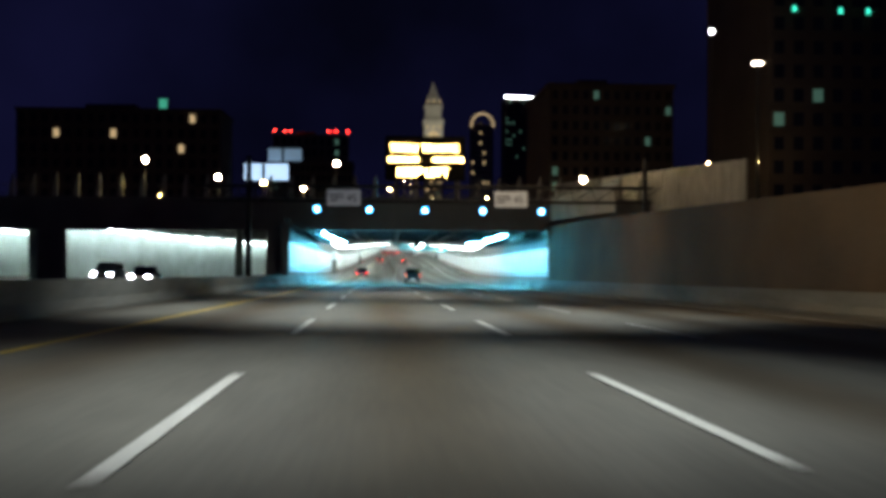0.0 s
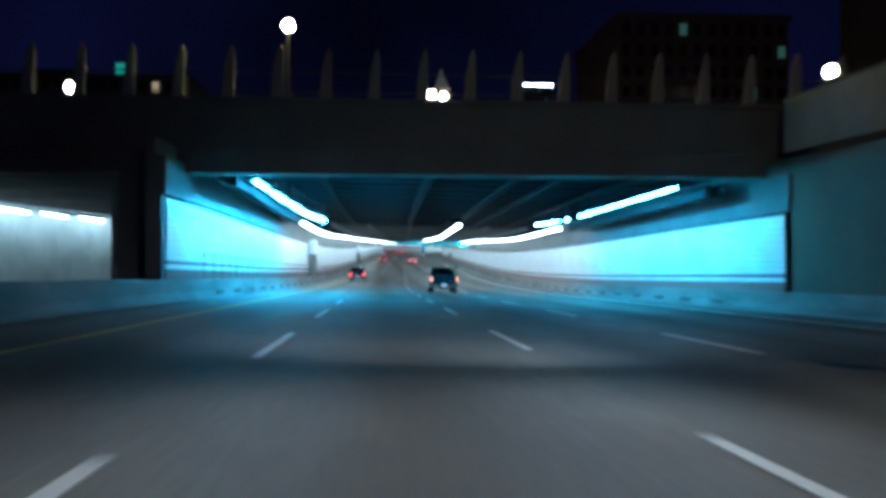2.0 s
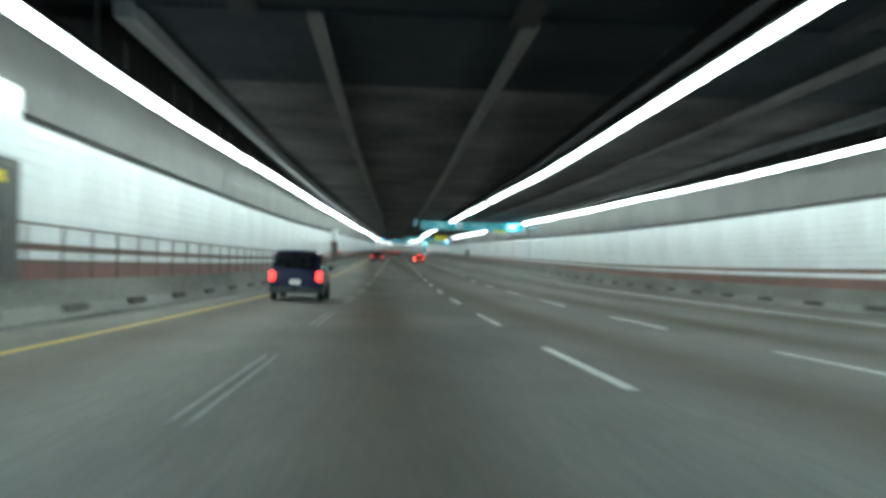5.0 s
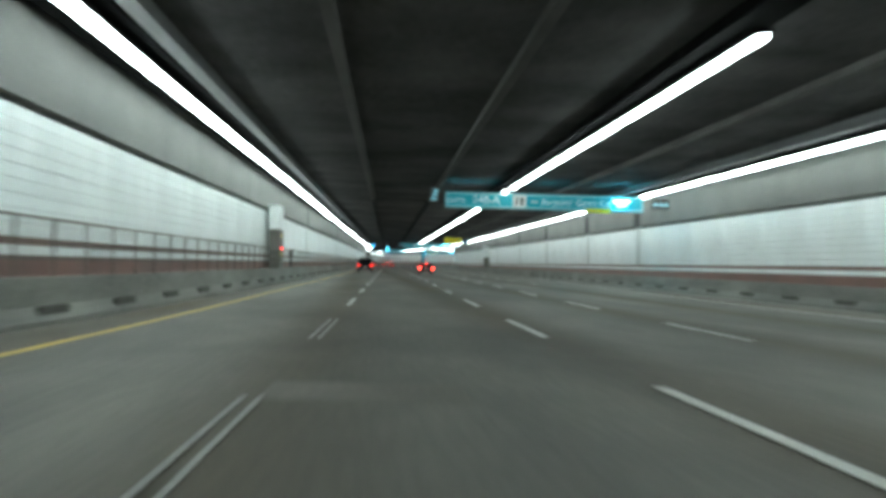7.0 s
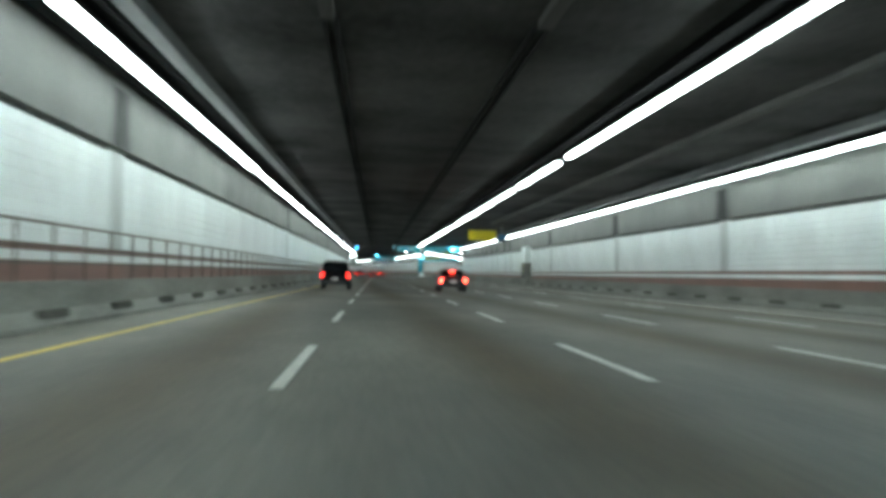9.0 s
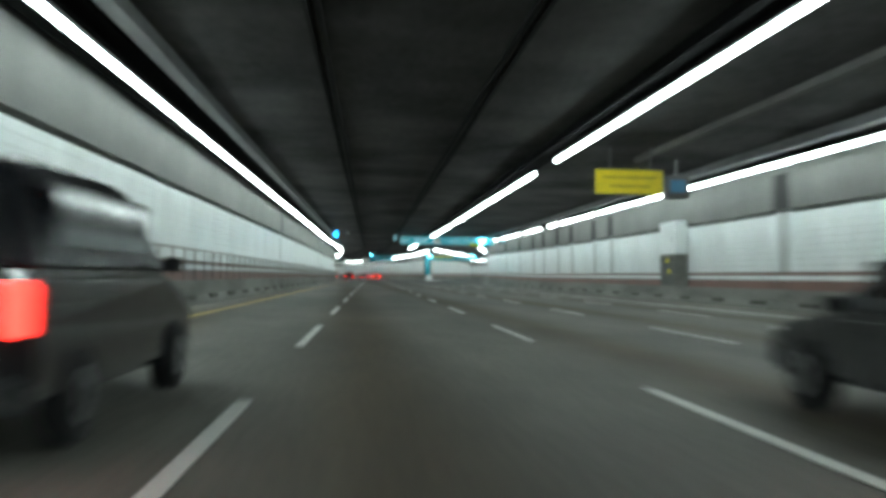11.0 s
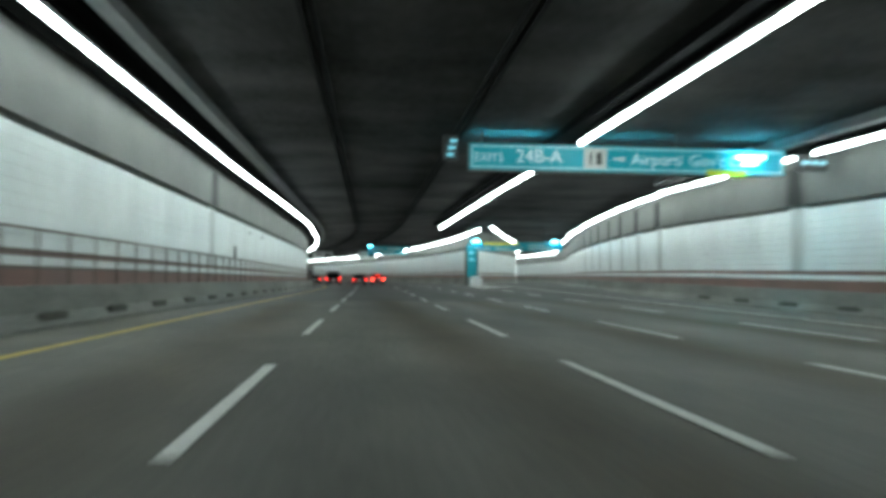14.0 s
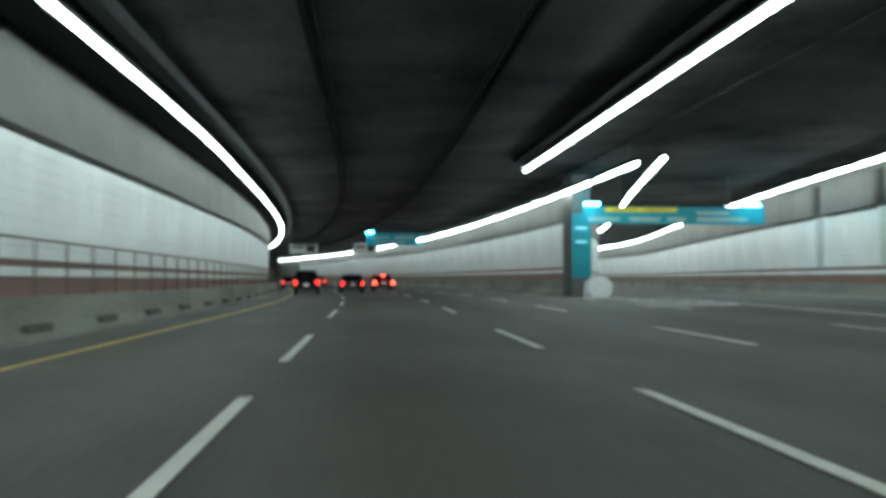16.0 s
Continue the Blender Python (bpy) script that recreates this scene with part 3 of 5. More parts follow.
light_row(0, 0, 469.2, 660, 6.4, 7.3, M_tube, W, "tube lights past the gore", along(((460, 10.15), (700, 10.15)), ((460, 5.4), (700, 5.4))), half=0.085)
ENTRY_LEFT = along(((90, -5.25), (100, -5.1), (115, -4.75), (121, -4.4), (126, -3.85)), ((90, 5.2), (126, 5.3)))
ENTRY_RIGHT = along(((90, 13.3), (113, 13.25), (119, 13.05), (125, 12.1)), ((90, 5.25), (126, 5.28)))
for a, b in ((PORTAL + 0.4, 98.8), (100.4, 106.4), (108.0, 116.2), (116.8, 125.2)):
    n = round((b - a) / 1.1)
    light_row(0, 0, a, b + 0.01, (b - a) / n - 0.3, (b - a) / n, M_cyan, C, "left row of entry lights", ENTRY_LEFT, half=0.075, hang=1.3)
for a, b in ((PORTAL - 1.1, 113.0), (115.9, 117.4), (118.7, 124.6)):
    n = round((b - a) / 1.1)
    light_row(0, 0, a, b + 0.01, (b - a) / n - 0.22, (b - a) / n, M_cyan, C, "right row of entry lights", ENTRY_RIGHT, half=0.032, hang=1.3)
# cable troughs between the entry lights and the walls
for x, w in ((-6.15, -1.0), (15.3, 1.1)):
    for k in range(2):
        x0 = x + k * w * 0.55
        sweep("cable_trough", [(x0 - 0.14, 5.0 + 0.16 * k), (x0 - 0.14, 5.6), (x0 + 0.14, 5.6), (x0 + 0.14, 5.0 + 0.16 * k)], steps(PORTAL + 0.5, 126, 5), M_entry_rib,
              label="dusty cable trough along the tunnel wall", category="cable trough")
for s in steps(PORTAL + 2, 127, 5):
    for x in (-6.4, 15.6):
        ob = mesh_object("trough_hanger", boxes((-0.5, 0.5, -0.03, 0.03, 5.59, 5.65), (-0.03, 0.03, -0.03, 0.03, 5.65, 6.43)), M_housing)
        ob.matrix_basis = frame_at(s, x, 0)
        tagged(ob, "steel hanger holding the cable troughs", "hanger", "trough hangers", "structure")


def exit_light(edge, off):
    def at(s):
        a, b = Q(s - 0.5, edge(s - 0.5) + off, 5.78), Q(s + 0.5, edge(s + 0.5) + off, 5.78)
        d = (b - a).normalized()
        r = Vector((d.y, -d.x, 0)).normalized()
        return Matrix.Translation((a + b) / 2) @ Matrix((r, d, r.cross(d))).transposed().to_4x4()
    return at


light_row(0, 0, 426.4, 680, 5.0, 5.5, M_tube, W, "exit ramp tube lights", exit_light(exit_right, -1.2), half=0.09)
light_row(0, 0, GORE - 12, 640, 5.0, 5.8, M_tube, W, "exit ramp tube lights", exit_light(exit_left, 0.75), half=0.09)

# ---- walkway railing ----
post_me = None
rail_left = sweep("railing_left", lambda s: [(left_kerb(s) - 0.40, 1.90), (left_kerb(s) - 0.40, 1.95), (left_kerb(s) - 0.35, 1.95), (left_kerb(s) - 0.35, 1.90)],
                  steps(PORTAL, 560, 6), M_rail, label="weathered pipe railing along the raised walkway", category="railing")
for z in (1.45, 1.15):
    sweep("rail", lambda s: [(left_kerb(s) - 0.40, z), (left_kerb(s) - 0.40, z + 0.05), (left_kerb(s) - 0.35, z + 0.05), (left_kerb(s) - 0.35, z)],
          steps(PORTAL, 560, 6), M_rail, parent=rail_left)
for s in steps(PORTAL, 558, 1.9):
    if post_me is None:
        ob = part("post", boxes((-0.017, 0.017, -0.017, 0.017, 0.8, 1.92)), M_rail, rail_left)
        post_me = ob.data
    else:
        ob = new("post", post_me)
        ob.parent = rail_left
    ob.matrix_basis = frame_at(s, left_kerb(s) - 0.375, 0)

# dark wall streaks: the shade between lamps, and some dirt, put in colour


def shade_streaked(m, dark, reach):
    """Shade between lamps, mixed with dirt, painted darkest at the middle and fading to both sides."""
    n, l = m.node_tree.nodes, m.node_tree.links
    b = n["Principled BSDF"]
    src = b.inputs["Base Color"].links[0].from_socket
    tc, sp, ab, rg, mp, no, mu, mx = (n.new("ShaderNode" + k) for k in ("TexCoord", "SeparateXYZ", "Math", "MapRange", "Mapping", "TexNoise", "Math", "Mix"))
    ab.operation, mu.operation = "ABSOLUTE", "MULTIPLY"
    l.new(tc.outputs["Object"], sp.inputs[0])
    l.new(sp.outputs[1], ab.inputs[0])
    l.new(ab.outputs[0], rg.inputs[0])
    rg.interpolation_type = "SMOOTHSTEP"
    rg.inputs[1].default_value, rg.inputs[2].default_value, rg.inputs[3].default_value, rg.inputs[4].default_value = reach, 0.1, 0.0, 2.1
    mp.inputs["Scale"].default_value = (1, 2.2, 0.25)
    l.new(tc.outputs["Object"], mp.inputs[0])
    l.new(mp.outputs[0], no.inputs[0])
    no.inputs["Scale"].default_value, no.inputs["Detail"].default_value = 1.6, 4
    l.new(rg.outputs[0], mu.inputs[0])
    l.new(no.outputs[0], mu.inputs[1])
    mu.use_clamp = True
    mx.data_type = "RGBA"
    l.new(mu.outputs[0], mx.inputs["Factor"])
    l.new(src, mx.inputs[6])
    mx.inputs[7].default_value = (*dark, 1)
    l.new(mx.outputs[2], b.inputs["Base Color"])


M_shade_streak = mat("shade_streaked_wall_panel", (0.80, 0.85, 0.85), 0.35, vary=0.14, scale=0.5, bump=0.05, fine=12)
shade_streaked(M_shade_streak, (0.50, 0.53, 0.52), 0.75)
M_shade_streak_top = mat("shade_streaked_upper_concrete", (0.145, 0.147, 0.138), 0.85, vary=0.3, scale=0.35, bump=0.2, fine=6)
shade_streaked(M_shade_streak_top, (0.012, 0.013, 0.012), 1.25)
shade_streak_me = {}
for par, edge, side, stations in ((wall_left, left_wall, 1, (264, 310, 366, 418)),
                                  (wall_right, right_wall, -1, (247.3, 263.6, 284.6, 305.6, 331.3, 359.4, 364.5, 372.6, 378.6, 385.6, 391.6, 400.6, 411.7))):
    for s in stations:
        for nm, dims, mm in (("wall_joint", (0.0, 0.056 * side, -0.75, 0.75, 1.58, 4.13), M_shade_streak), ("upper_joint", (0.06 * side, 0.165 * side, -1.25, 1.25, 4.19, 5.71), M_shade_streak_top)):
            if (nm, side) not in shade_streak_me:
                ob = part(nm, boxes(dims), mm, par)
                shade_streak_me[nm, side] = ob.data
            else:
                ob = new(nm, shade_streak_me[nm, side])
                ob.parent = par
            ob.matrix_basis = frame_at(s, edge(s), 0, tilt=False)
for s in (430.5, 437, 443.5, 449.5, 457, 464, 472):
    turn = -math.degrees(math.atan2(exit_right(s + 1) - exit_right(s - 1), 2))
    for nm in ("wall_joint", "upper_joint"):
        ob = new(nm, shade_streak_me[nm, -1])
        ob.parent = wall_exit
        ob.matrix_basis = straight_at(s, exit_right(s), 0, turn)

# ---- the portal and the open cut before it ----
portal = bmesh.new()
box(portal, -70, 40, 0, 1.2, 5.5, 8.55)
box(portal, -70, 40, -0.15, 1.2, 8.55, 8.75)
box(portal, -70, 40, -0.1, 0.0, 6.5, 6.62)
ob = mesh_object("portal_wall", portal, M_concrete)
ob.matrix_basis = frame_at(PORTAL - 1.2, 0, 0, tilt=False)
tagged(ob, "dark concrete portal beam over the tunnel mouth", "portal", kind="structure")
deck = boxes((-70, 60, 0, 40, 7.25, 8.5))
ob = mesh_object("street_deck", deck, M_ground)
ob.matrix_basis = frame_at(PORTAL, 0, 0, tilt=False)
tagged(ob, "street deck laid over the tunnel", "street", kind="structure")
col = boxes((-10.6, -9.2, -1.1, 1.2, -0.4, 5.5), bevel=0.05)
ob = mesh_object("portal_column", col, M_concrete)
ob.matrix_basis = frame_at(PORTAL - 0.5, 0, 0, tilt=False)
tagged(ob, "thick concrete column between the two tunnel mouths", "column", kind="structure")
# fence of tall fins over the portal
fence = thing("street_fence", "tall pale tapered fins in a row over the tunnel mouth", "fence", m=frame_at(PORTAL - 0.8, 0, 8.75, tilt=False))
pm = None
for i in range(50):
    x = -2.05 + (i - 32) * 2.08
    if pm is None:
        bm = bmesh.new()
        outline = ((-0.25, 0.0), (0.25, 0.0), (0.25, 1.95), (0.17, 2.3), (0.04, 2.1), (-0.13, 1.35))
        sides = [[bm.verts.new((u, y * (1 - 0.2 * z), z)) for u, z in outline] for y in (-0.16, 0.16)]
        for k in range(6):
            bm.faces.new((sides[0][k], sides[0][(k + 1) % 6], sides[1][(k + 1) % 6], sides[1][k]))
        bm.faces.new(sides[0])
        bm.faces.new(sides[1][::-1])
        ob = part("fin", bm, M_facade_pale, fence)
        pm = ob.data
    else:
        ob = new("fin", pm)
        ob.parent = fence
    ob.matrix_basis = pose(x, 0, 0, 0, 0, 0)
part("rail", boxes((-69, 35, -0.03, 0.03, 0.25, 0.31), (-69, 35, -0.03, 0.03, 1.1, 1.15)), M_housing, fence)
# right retaining wall
sweep("retaining_wall", lambda s: [(right_wall(s), -0.3), (right_wall(s), 3.65 - road_z(s)), (right_wall(s) + 0.9, 3.65 - road_z(s)), (right_wall(s) + 0.9, -0.3)],
      steps(-80, PORTAL - 1.3, 6), M_brown_concrete, label="stained brown concrete retaining wall beside the road", category="wall")
sweep("right_terrace", lambda s: [(right_wall(s) + 0.9, 1.0), (right_wall(s) + 0.9, 3.55 - road_z(s)), (150, 6.2 - road_z(s)), (150, 1.0)],
      steps(-80, PORTAL + 38, 10), M_ground, label="dark street above the retaining wall", category="street")
# opposite carriageway
sweep("opposite_road", [(-62, -0.6), (-62, -0.05), (-9.1, -0.05), (-9.1, -0.6)], steps(-80, 260, 10), M_road,
      label="opposite carriageway beyond the barrier", category="road")
sweep("opposite_wall", lambda s: [(-33 + 12 * ease(95, 190, s), -0.2), (-33 + 12 * ease(95, 190, s), 6.4), (-34 + 12 * ease(95, 190, s), 6.4), (-34 + 12 * ease(95, 190, s), -0.2)],
      steps(PORTAL, 240, 6), M_opposite, label="white lit wall of the opposite tunnel", category="wall")
sweep("opposite_cut_wall", [(-60, -0.2), (-60, 9), (-61, 9), (-61, -0.2)], steps(-80, PORTAL, 10), M_brown_concrete,
      label="dark concrete wall of the open cut", category="wall")
sweep("opposite_ceiling", [(-62, 6.3), (-62, 7.2), (-8.5, 7.2), (-8.5, 6.3)], steps(PORTAL, 260, 10), M_ceiling,
      label="dark ceiling of the opposite tunnel", category="ceiling")
light_row(0, 0, 94, 200, 6.07, 6.08, M_tube, "long white tube light in the opposite tunnel", "opposite tube lights",
          lambda s: frame_at(s, -31.5 + 12 * ease(95, 190, s), 5.6))
sweep("far_bore_wall", [(-47, -0.2), (-47, 6.4), (-48, 6.4), (-48, -0.2)], steps(PORTAL, 180, 8), M_opposite,
      label="white lit wall of a farther tunnel mouth", category="wall")
light_row(0, 0, 95, 150, 6.0, 6.1, M_tube, "long white tube light in the farther tunnel", "far tube lights", lambda s: frame_at(s, -45.5, 5.6))
for s, x, w in ((PORTAL - 0.7, -31.5, 1.2), (PORTAL + 20, -16.4, 0.4)):
    ob = mesh_object("opposite_column", boxes((-w, w, -0.6, 0.6, -0.3, 6.28), bevel=0.04), M_concrete)
    ob.matrix_basis = frame_at(s, x, 0, tilt=False)
    tagged(ob, "concrete column of the opposite tunnel", "column", kind="structure")

# ---- gantry with lane signals, speed boards and message board ----
GANTRY = 61.35
M_gantry = mat("dark_painted_steel", (0.03, 0.03, 0.032), 0.7, vary=0.3)
gantry = thing("gantry", "steel gantry with lane signals across the road", "gantry", m=frame_at(GANTRY, 0, 0, tilt=False))
bm = bmesh.new()
for z in (6.0, 7.0):
    for y in (0.3, 1.1):
        tube(bm, (-12, y, z), (19, y, z), 0.07)
for i in range(21):
    x = -12 + i * 1.5
    tube(bm, (x, 0.3, 6.0), (x + 1.5, 0.3, 7.0), 0.035, sides=8)
    tube(bm, (x, 0.3, 6.0), (x, 1.1, 7.0), 0.03, sides=8)
part("truss", bm, M_gantry, gantry)
for x in (-8.3, 18.6):
    part("mast", tube(bmesh.new(), (x, 0.7, -0.5), (x, 0.7, 9.0), 0.22, 0.17, 14), M_gantry, gantry)


def lane_signal(x):
    t = thing("lane_signal", "lit blue-green lane signal in a dark box", "lane signal", "lane signals on the gantry", frame_at(GANTRY, x, 5.38 + 0.013 * x, tilt=False))
    part("case", boxes((-0.3, 0.3, 0.02, 0.3, -0.3, 0.3), bevel=0.03), M_housing, t)
    lamp = part("lamp", tube(bmesh.new(), (0, -0.02, 0), (0, 0.03, 0), 0.2, sides=20), M_cyan_core, t)
    part("lamp_core", tube(bmesh.new(), (0, -0.03, 0), (0, -0.021, 0), 0.12, sides=20), M_signal_core, lamp, "white-hot middle of the signal")
    part("visor", boxes((-0.28, 0.28, -0.25, 0.02, 0.26, 0.28)), M_housing, t)
    part("bracket", boxes((-0.04, 0.04, 0.25, 0.4, -0.1, 1.2)), M_gantry, t)


for x in (-3.74, -0.29, 3.39, 7.28, 11.25):
    lane_signal(x)


# Headlamp light thrown back by the board, put in as a faint glow.
M_board = mat("faintly_glowing_speed_board", (0.7, 0.72, 0.7), 0.4, emit=(0.85, 0.9, 1.0), power=0.06)


M_grey_ink = mat("faded_grey_ink", (0.13, 0.13, 0.135), 0.6, vary=0.2)


def speed_board(x, z):
    t = thing("speed_board", "white speed limit board reading 45", "sign", "speed boards", frame_at(GANTRY, x, z, tilt=False) @ Matrix.Scale(0.82, 4))
    part("panel", boxes((0, 2.7, -0.04, 0.04, 0, 1.3), bevel=0.02), M_board, t)
    n45 = text_mesh("45", 0.85)
    ob = part("number", n45, M_grey_ink, t)
    ob.location = (1.55, -0.055, 0.35)
    for x1, z0 in ((1.3, 0.85), (1.3, 0.6), (0.9, 0.35)):
        part("word_bar", boxes((0.2, x1, -0.055, -0.045, z0, z0 + 0.12)), M_grey_ink, t)
    for u in (0.5, 2.1):
        part("bracket", boxes((u, u + 0.08, 0.04, 0.4, 0.3, 1.9)), M_gantry, t)


speed_board(-3.08, 5.58)
speed_board(8.05, 5.74)

board = thing("message_board", "dark message board with lit amber letters above the gantry", "message board", m=frame_at(GANTRY + 0.1, 1.0, 7.5, tilt=False))
part("case", boxes((-0.25, 5.1, 0.0, 0.7, -0.1, 2.85), bevel=0.05), M_black_metal, board)
for txt, z, x, size in (("THRU", 1.80, 1.0, 0.70), ("TRAFFIC", 1.80, 3.4, 0.66), ("KEEP", 0.16, 1.38, 0.78), ("LEFT", 0.16, 3.2, 0.78)):
    ob = part("word", text_mesh(txt, size, 0.01, "CENTER", 1.02), M_amber, board)
    ob.location = (x, -0.03, z)
for x in (0.95, 3.95):
    for i in range(5):
        ob = part("chevron", text_mesh("<", 0.80, 0.01, "CENTER"), M_amber, board)
        ob.location = (x + (i - 2) * 0.42, -0.03, 0.98)
# housing and stem added for the spots under the gantry
part("added_floodlight", boxes((0.2, 0.8, 0.0, 0.4, -1.5, -1.3), bevel=0.03), M_housing, board)
part("stem", boxes((0.44, 0.5, 0.1, 0.16, -1.3, -0.05)), M_housing, board)
for u in (0.4, 4.4):
    part("support", boxes((u, u + 0.2, 0.2, 0.5, -1.6, 0.0)), M_gantry, board)

# ---- signs in the tunnel ----


def long_sign(s, x0, x1, zb, zt, words, label):
    t = thing("direction_sign", label, "sign", "long overhead signs", frame_at(s, x0, 0))
    w = x1 - x0
    part("panel", boxes((0, w, -0.03, 0.03, zb, zt), bevel=0.02), M_lit_green, t, "green face lit from within")
    part("case", boxes((-0.04, w + 0.04, 0.032, 0.34, zb - 0.05, zt + 0.02), bevel=0.02), M_sign_back, t)
    e = 0.05
    part("border", boxes((0.06, w - 0.06, -0.045, -0.033, zt - 0.06 - e, zt - 0.06), (0.06, w - 0.06, -0.045, -0.033, zb + 0.06, zb + 0.06 + e),
                         (0.06, 0.06 + e, -0.044, -0.032, zb + 0.06, zt - 0.06), (w - 0.06 - e, w - 0.06, -0.044, -0.032, zb + 0.06, zt - 0.06)), M_lit_pale, t)
    for txt, x, size in words:
        ob = part("word", text_mesh(txt, size, 0.006), M_lit_white, t)
        ob.location = (x, -0.045, zb + 0.28)
    shield = part("shield", boxes((4.13, 4.97, -0.05, -0.034, zb + 0.08, zt - 0.08), bevel=0.005), M_sign_white, t, "white route shield")
    part("shield_mark", boxes((4.34, 4.41, -0.058, -0.051, zb + 0.24, zt - 0.24), (4.6, 4.76, -0.058, -0.051, zb + 0.24, zt - 0.24)), M_black, shield)
    part("arrow", box(box(bmesh.new(), 5.2, 5.52, -0.046, -0.034, zb + 0.42, zb + 0.5), 5.40, 5.62, -0.047, -0.035, zb + 0.39, zb + 0.53), M_sign_white, t)
    part("yellow_plate", boxes((8.65, 10.15, -0.055, -0.02, zb - 0.08, zb + 0.16), bevel=0.01), M_sign_yellow, t)
    for x in (0.4, w * 0.35, w * 0.65, w - 0.5):
        part("hanger", boxes((x, x + 0.08, 0.1, 0.17, zt, 6.42)), M_housing, t)
    # lamp before the panel's far end; unseen ones added behind for the ceiling glow
    arm = part("lamp_arm", boxes((w - 1.5, w - 1.44, -0.5, 0.0, zt - 0.02, zt + 0.04)), M_steel, t)
    part("sign_lamp", boxes((w - 1.95, w - 0.95, -0.56, -0.44, zt - 0.42, zt - 0.28), bevel=0.02), M_sign_lamp, arm)
    part("sign_lamp", boxes((w - 1.75, w - 1.2, -0.5, -0.4, zt - 0.62, zt - 0.52), bevel=0.02), M_sign_lamp, arm)
    for u in (0.3, w * 0.39, w - 2.9):
        part("hidden_uplight", boxes((u, u + 2.6, 0.4, 0.5, zt - 0.1, zt), bevel=0.02), M_uplight, t, "unseen blue-green lamp added behind the panel")
    end = part("end_case", boxes((w + 0.5, w + 1.6, -0.1, 0.25, zb + 0.2, zt - 0.1), bevel=0.03), M_housing, t)
    for u in (0.15, 0.5, 0.8):
        part("end_mark", boxes((w + 0.5 + u, w + 0.72 + u, -0.13, -0.1, zb + 0.42, zb + 0.56)), M_signal_dim, end)
    lamp = part("lamp_case", boxes((-0.95, -0.4, -0.2, 0.2, zb + 0.3, zt + 0.25), bevel=0.03), M_housing, t)
    for i, dz in enumerate((0.0, 0.24, 0.48)):
        part("signal_lamp", boxes((-0.85 + 0.06 * i, -0.58 + 0.06 * i, -0.23, -0.2, zb + 0.42 + dz, zb + 0.52 + dz)), M_signal_dim, lamp)


WORDS = (("EXITS", 0.16, 0.42), ("24B-A", 1.65, 0.66), ("Airport/", 5.85, 0.58), ("Gov't Ctr", 8.0, 0.58))
long_sign(240.6, 3.2, 15.4, 4.76, 5.70, WORDS, "long green overhead exit sign hung from the ceiling")
long_sign(408.6, 3.38, 14.95, 5.02, 5.94, WORDS, "long green overhead exit sign hung from the ceiling")

M_blue_lens = mat("dim_blue_lens", (0.03, 0.16, 0.30), 0.3, vary=0.2)
M_pale_ink = mat("dull_pale_green_letters", (0.30, 0.48, 0.48), 0.5, vary=0.2)
M_faded = mat("faded_sign_ink", (0.60, 0.46, 0.02), 0.5, vary=0.2)


def plain_sign(name, s, x0, x1, zb, zt, material, marks, label, place=frame_at, lit=False):
    t = thing(name, label, "sign", m=place(s, x0, 0))
    w = x1 - x0
    part("panel", boxes((0, w, -0.03, 0.03, zb, zt), bevel=0.02), material, t)
    for u0, u1, v0, v1 in marks:
        part("word_bar", boxes((u0 * w, u1 * w, -0.045, -0.034, zb + v0 * (zt - zb), zb + v1 * (zt - zb))), M_pale_ink if material is M_green else M_black if material is M_sign_white else M_faded, t)
    for u in (0.2, 0.8):
        part("hanger", boxes((w * u, w * u + 0.08, 0.03, 0.1, zb, 6.42)), M_housing, t)
    if material is M_green and w > 5:
        for u in (0.3, w - 1.0):
            arm = part("lamp_arm", boxes((u, u + 0.06, -0.65, 0.0, zt + 0.08, zt + 0.14)), M_steel, t)
            part("sign_lamp", boxes((u - 0.35, u + 0.4, -0.75, -0.6, zt, zt + 0.12), bevel=0.02), M_sign_lamp, arm)
    return t


plain_sign("yellow_sign", 329.5, 8.5, 11.2, 4.50, 5.46, M_sign_yellow, ((0.1, 0.9, 0.62, 0.74), (0.2, 0.8, 0.26, 0.38)), "yellow warning sign hung from the tunnel ceiling")
t = thing("control_box", "dark blue control box hung beside the yellow sign", "box", m=frame_at(329.5, 11.35, -0.5))
part("case", boxes((0, 0.9, -0.1, 0.5, 4.9, 5.8), bevel=0.03), M_housing, t)
part("lens", boxes((0.15, 0.75, -0.13, -0.1, 5.1, 5.6)), M_blue_lens, t)
part("hanger", boxes((0.4, 0.48, 0.1, 0.2, 5.8, 6.42)), M_steel, t)
plain_sign("direction_sign", 535.6, 4.2, 13.4, 4.85, 6.3, M_green, ((0.04, 0.3, 0.55, 0.75), (0.36, 0.62, 0.55, 0.75), (0.68, 0.94, 0.55, 0.75), (0.1, 0.5, 0.2, 0.38)), "wide green overhead direction sign past the gore")
plain_sign("speed_sign", 556.6, -3.4, 0.4, 4.5, 5.9, M_sign_white, ((0.1, 0.5, 0.55, 0.75), (0.6, 0.9, 0.2, 0.8)), "white speed board hung over the lanes")
plain_sign("speed_sign", 556.6, 5.4, 8.6, 4.5, 5.9, M_sign_white, ((0.1, 0.5, 0.55, 0.75), (0.6, 0.9, 0.2, 0.8)), "white speed board hung over the lanes")


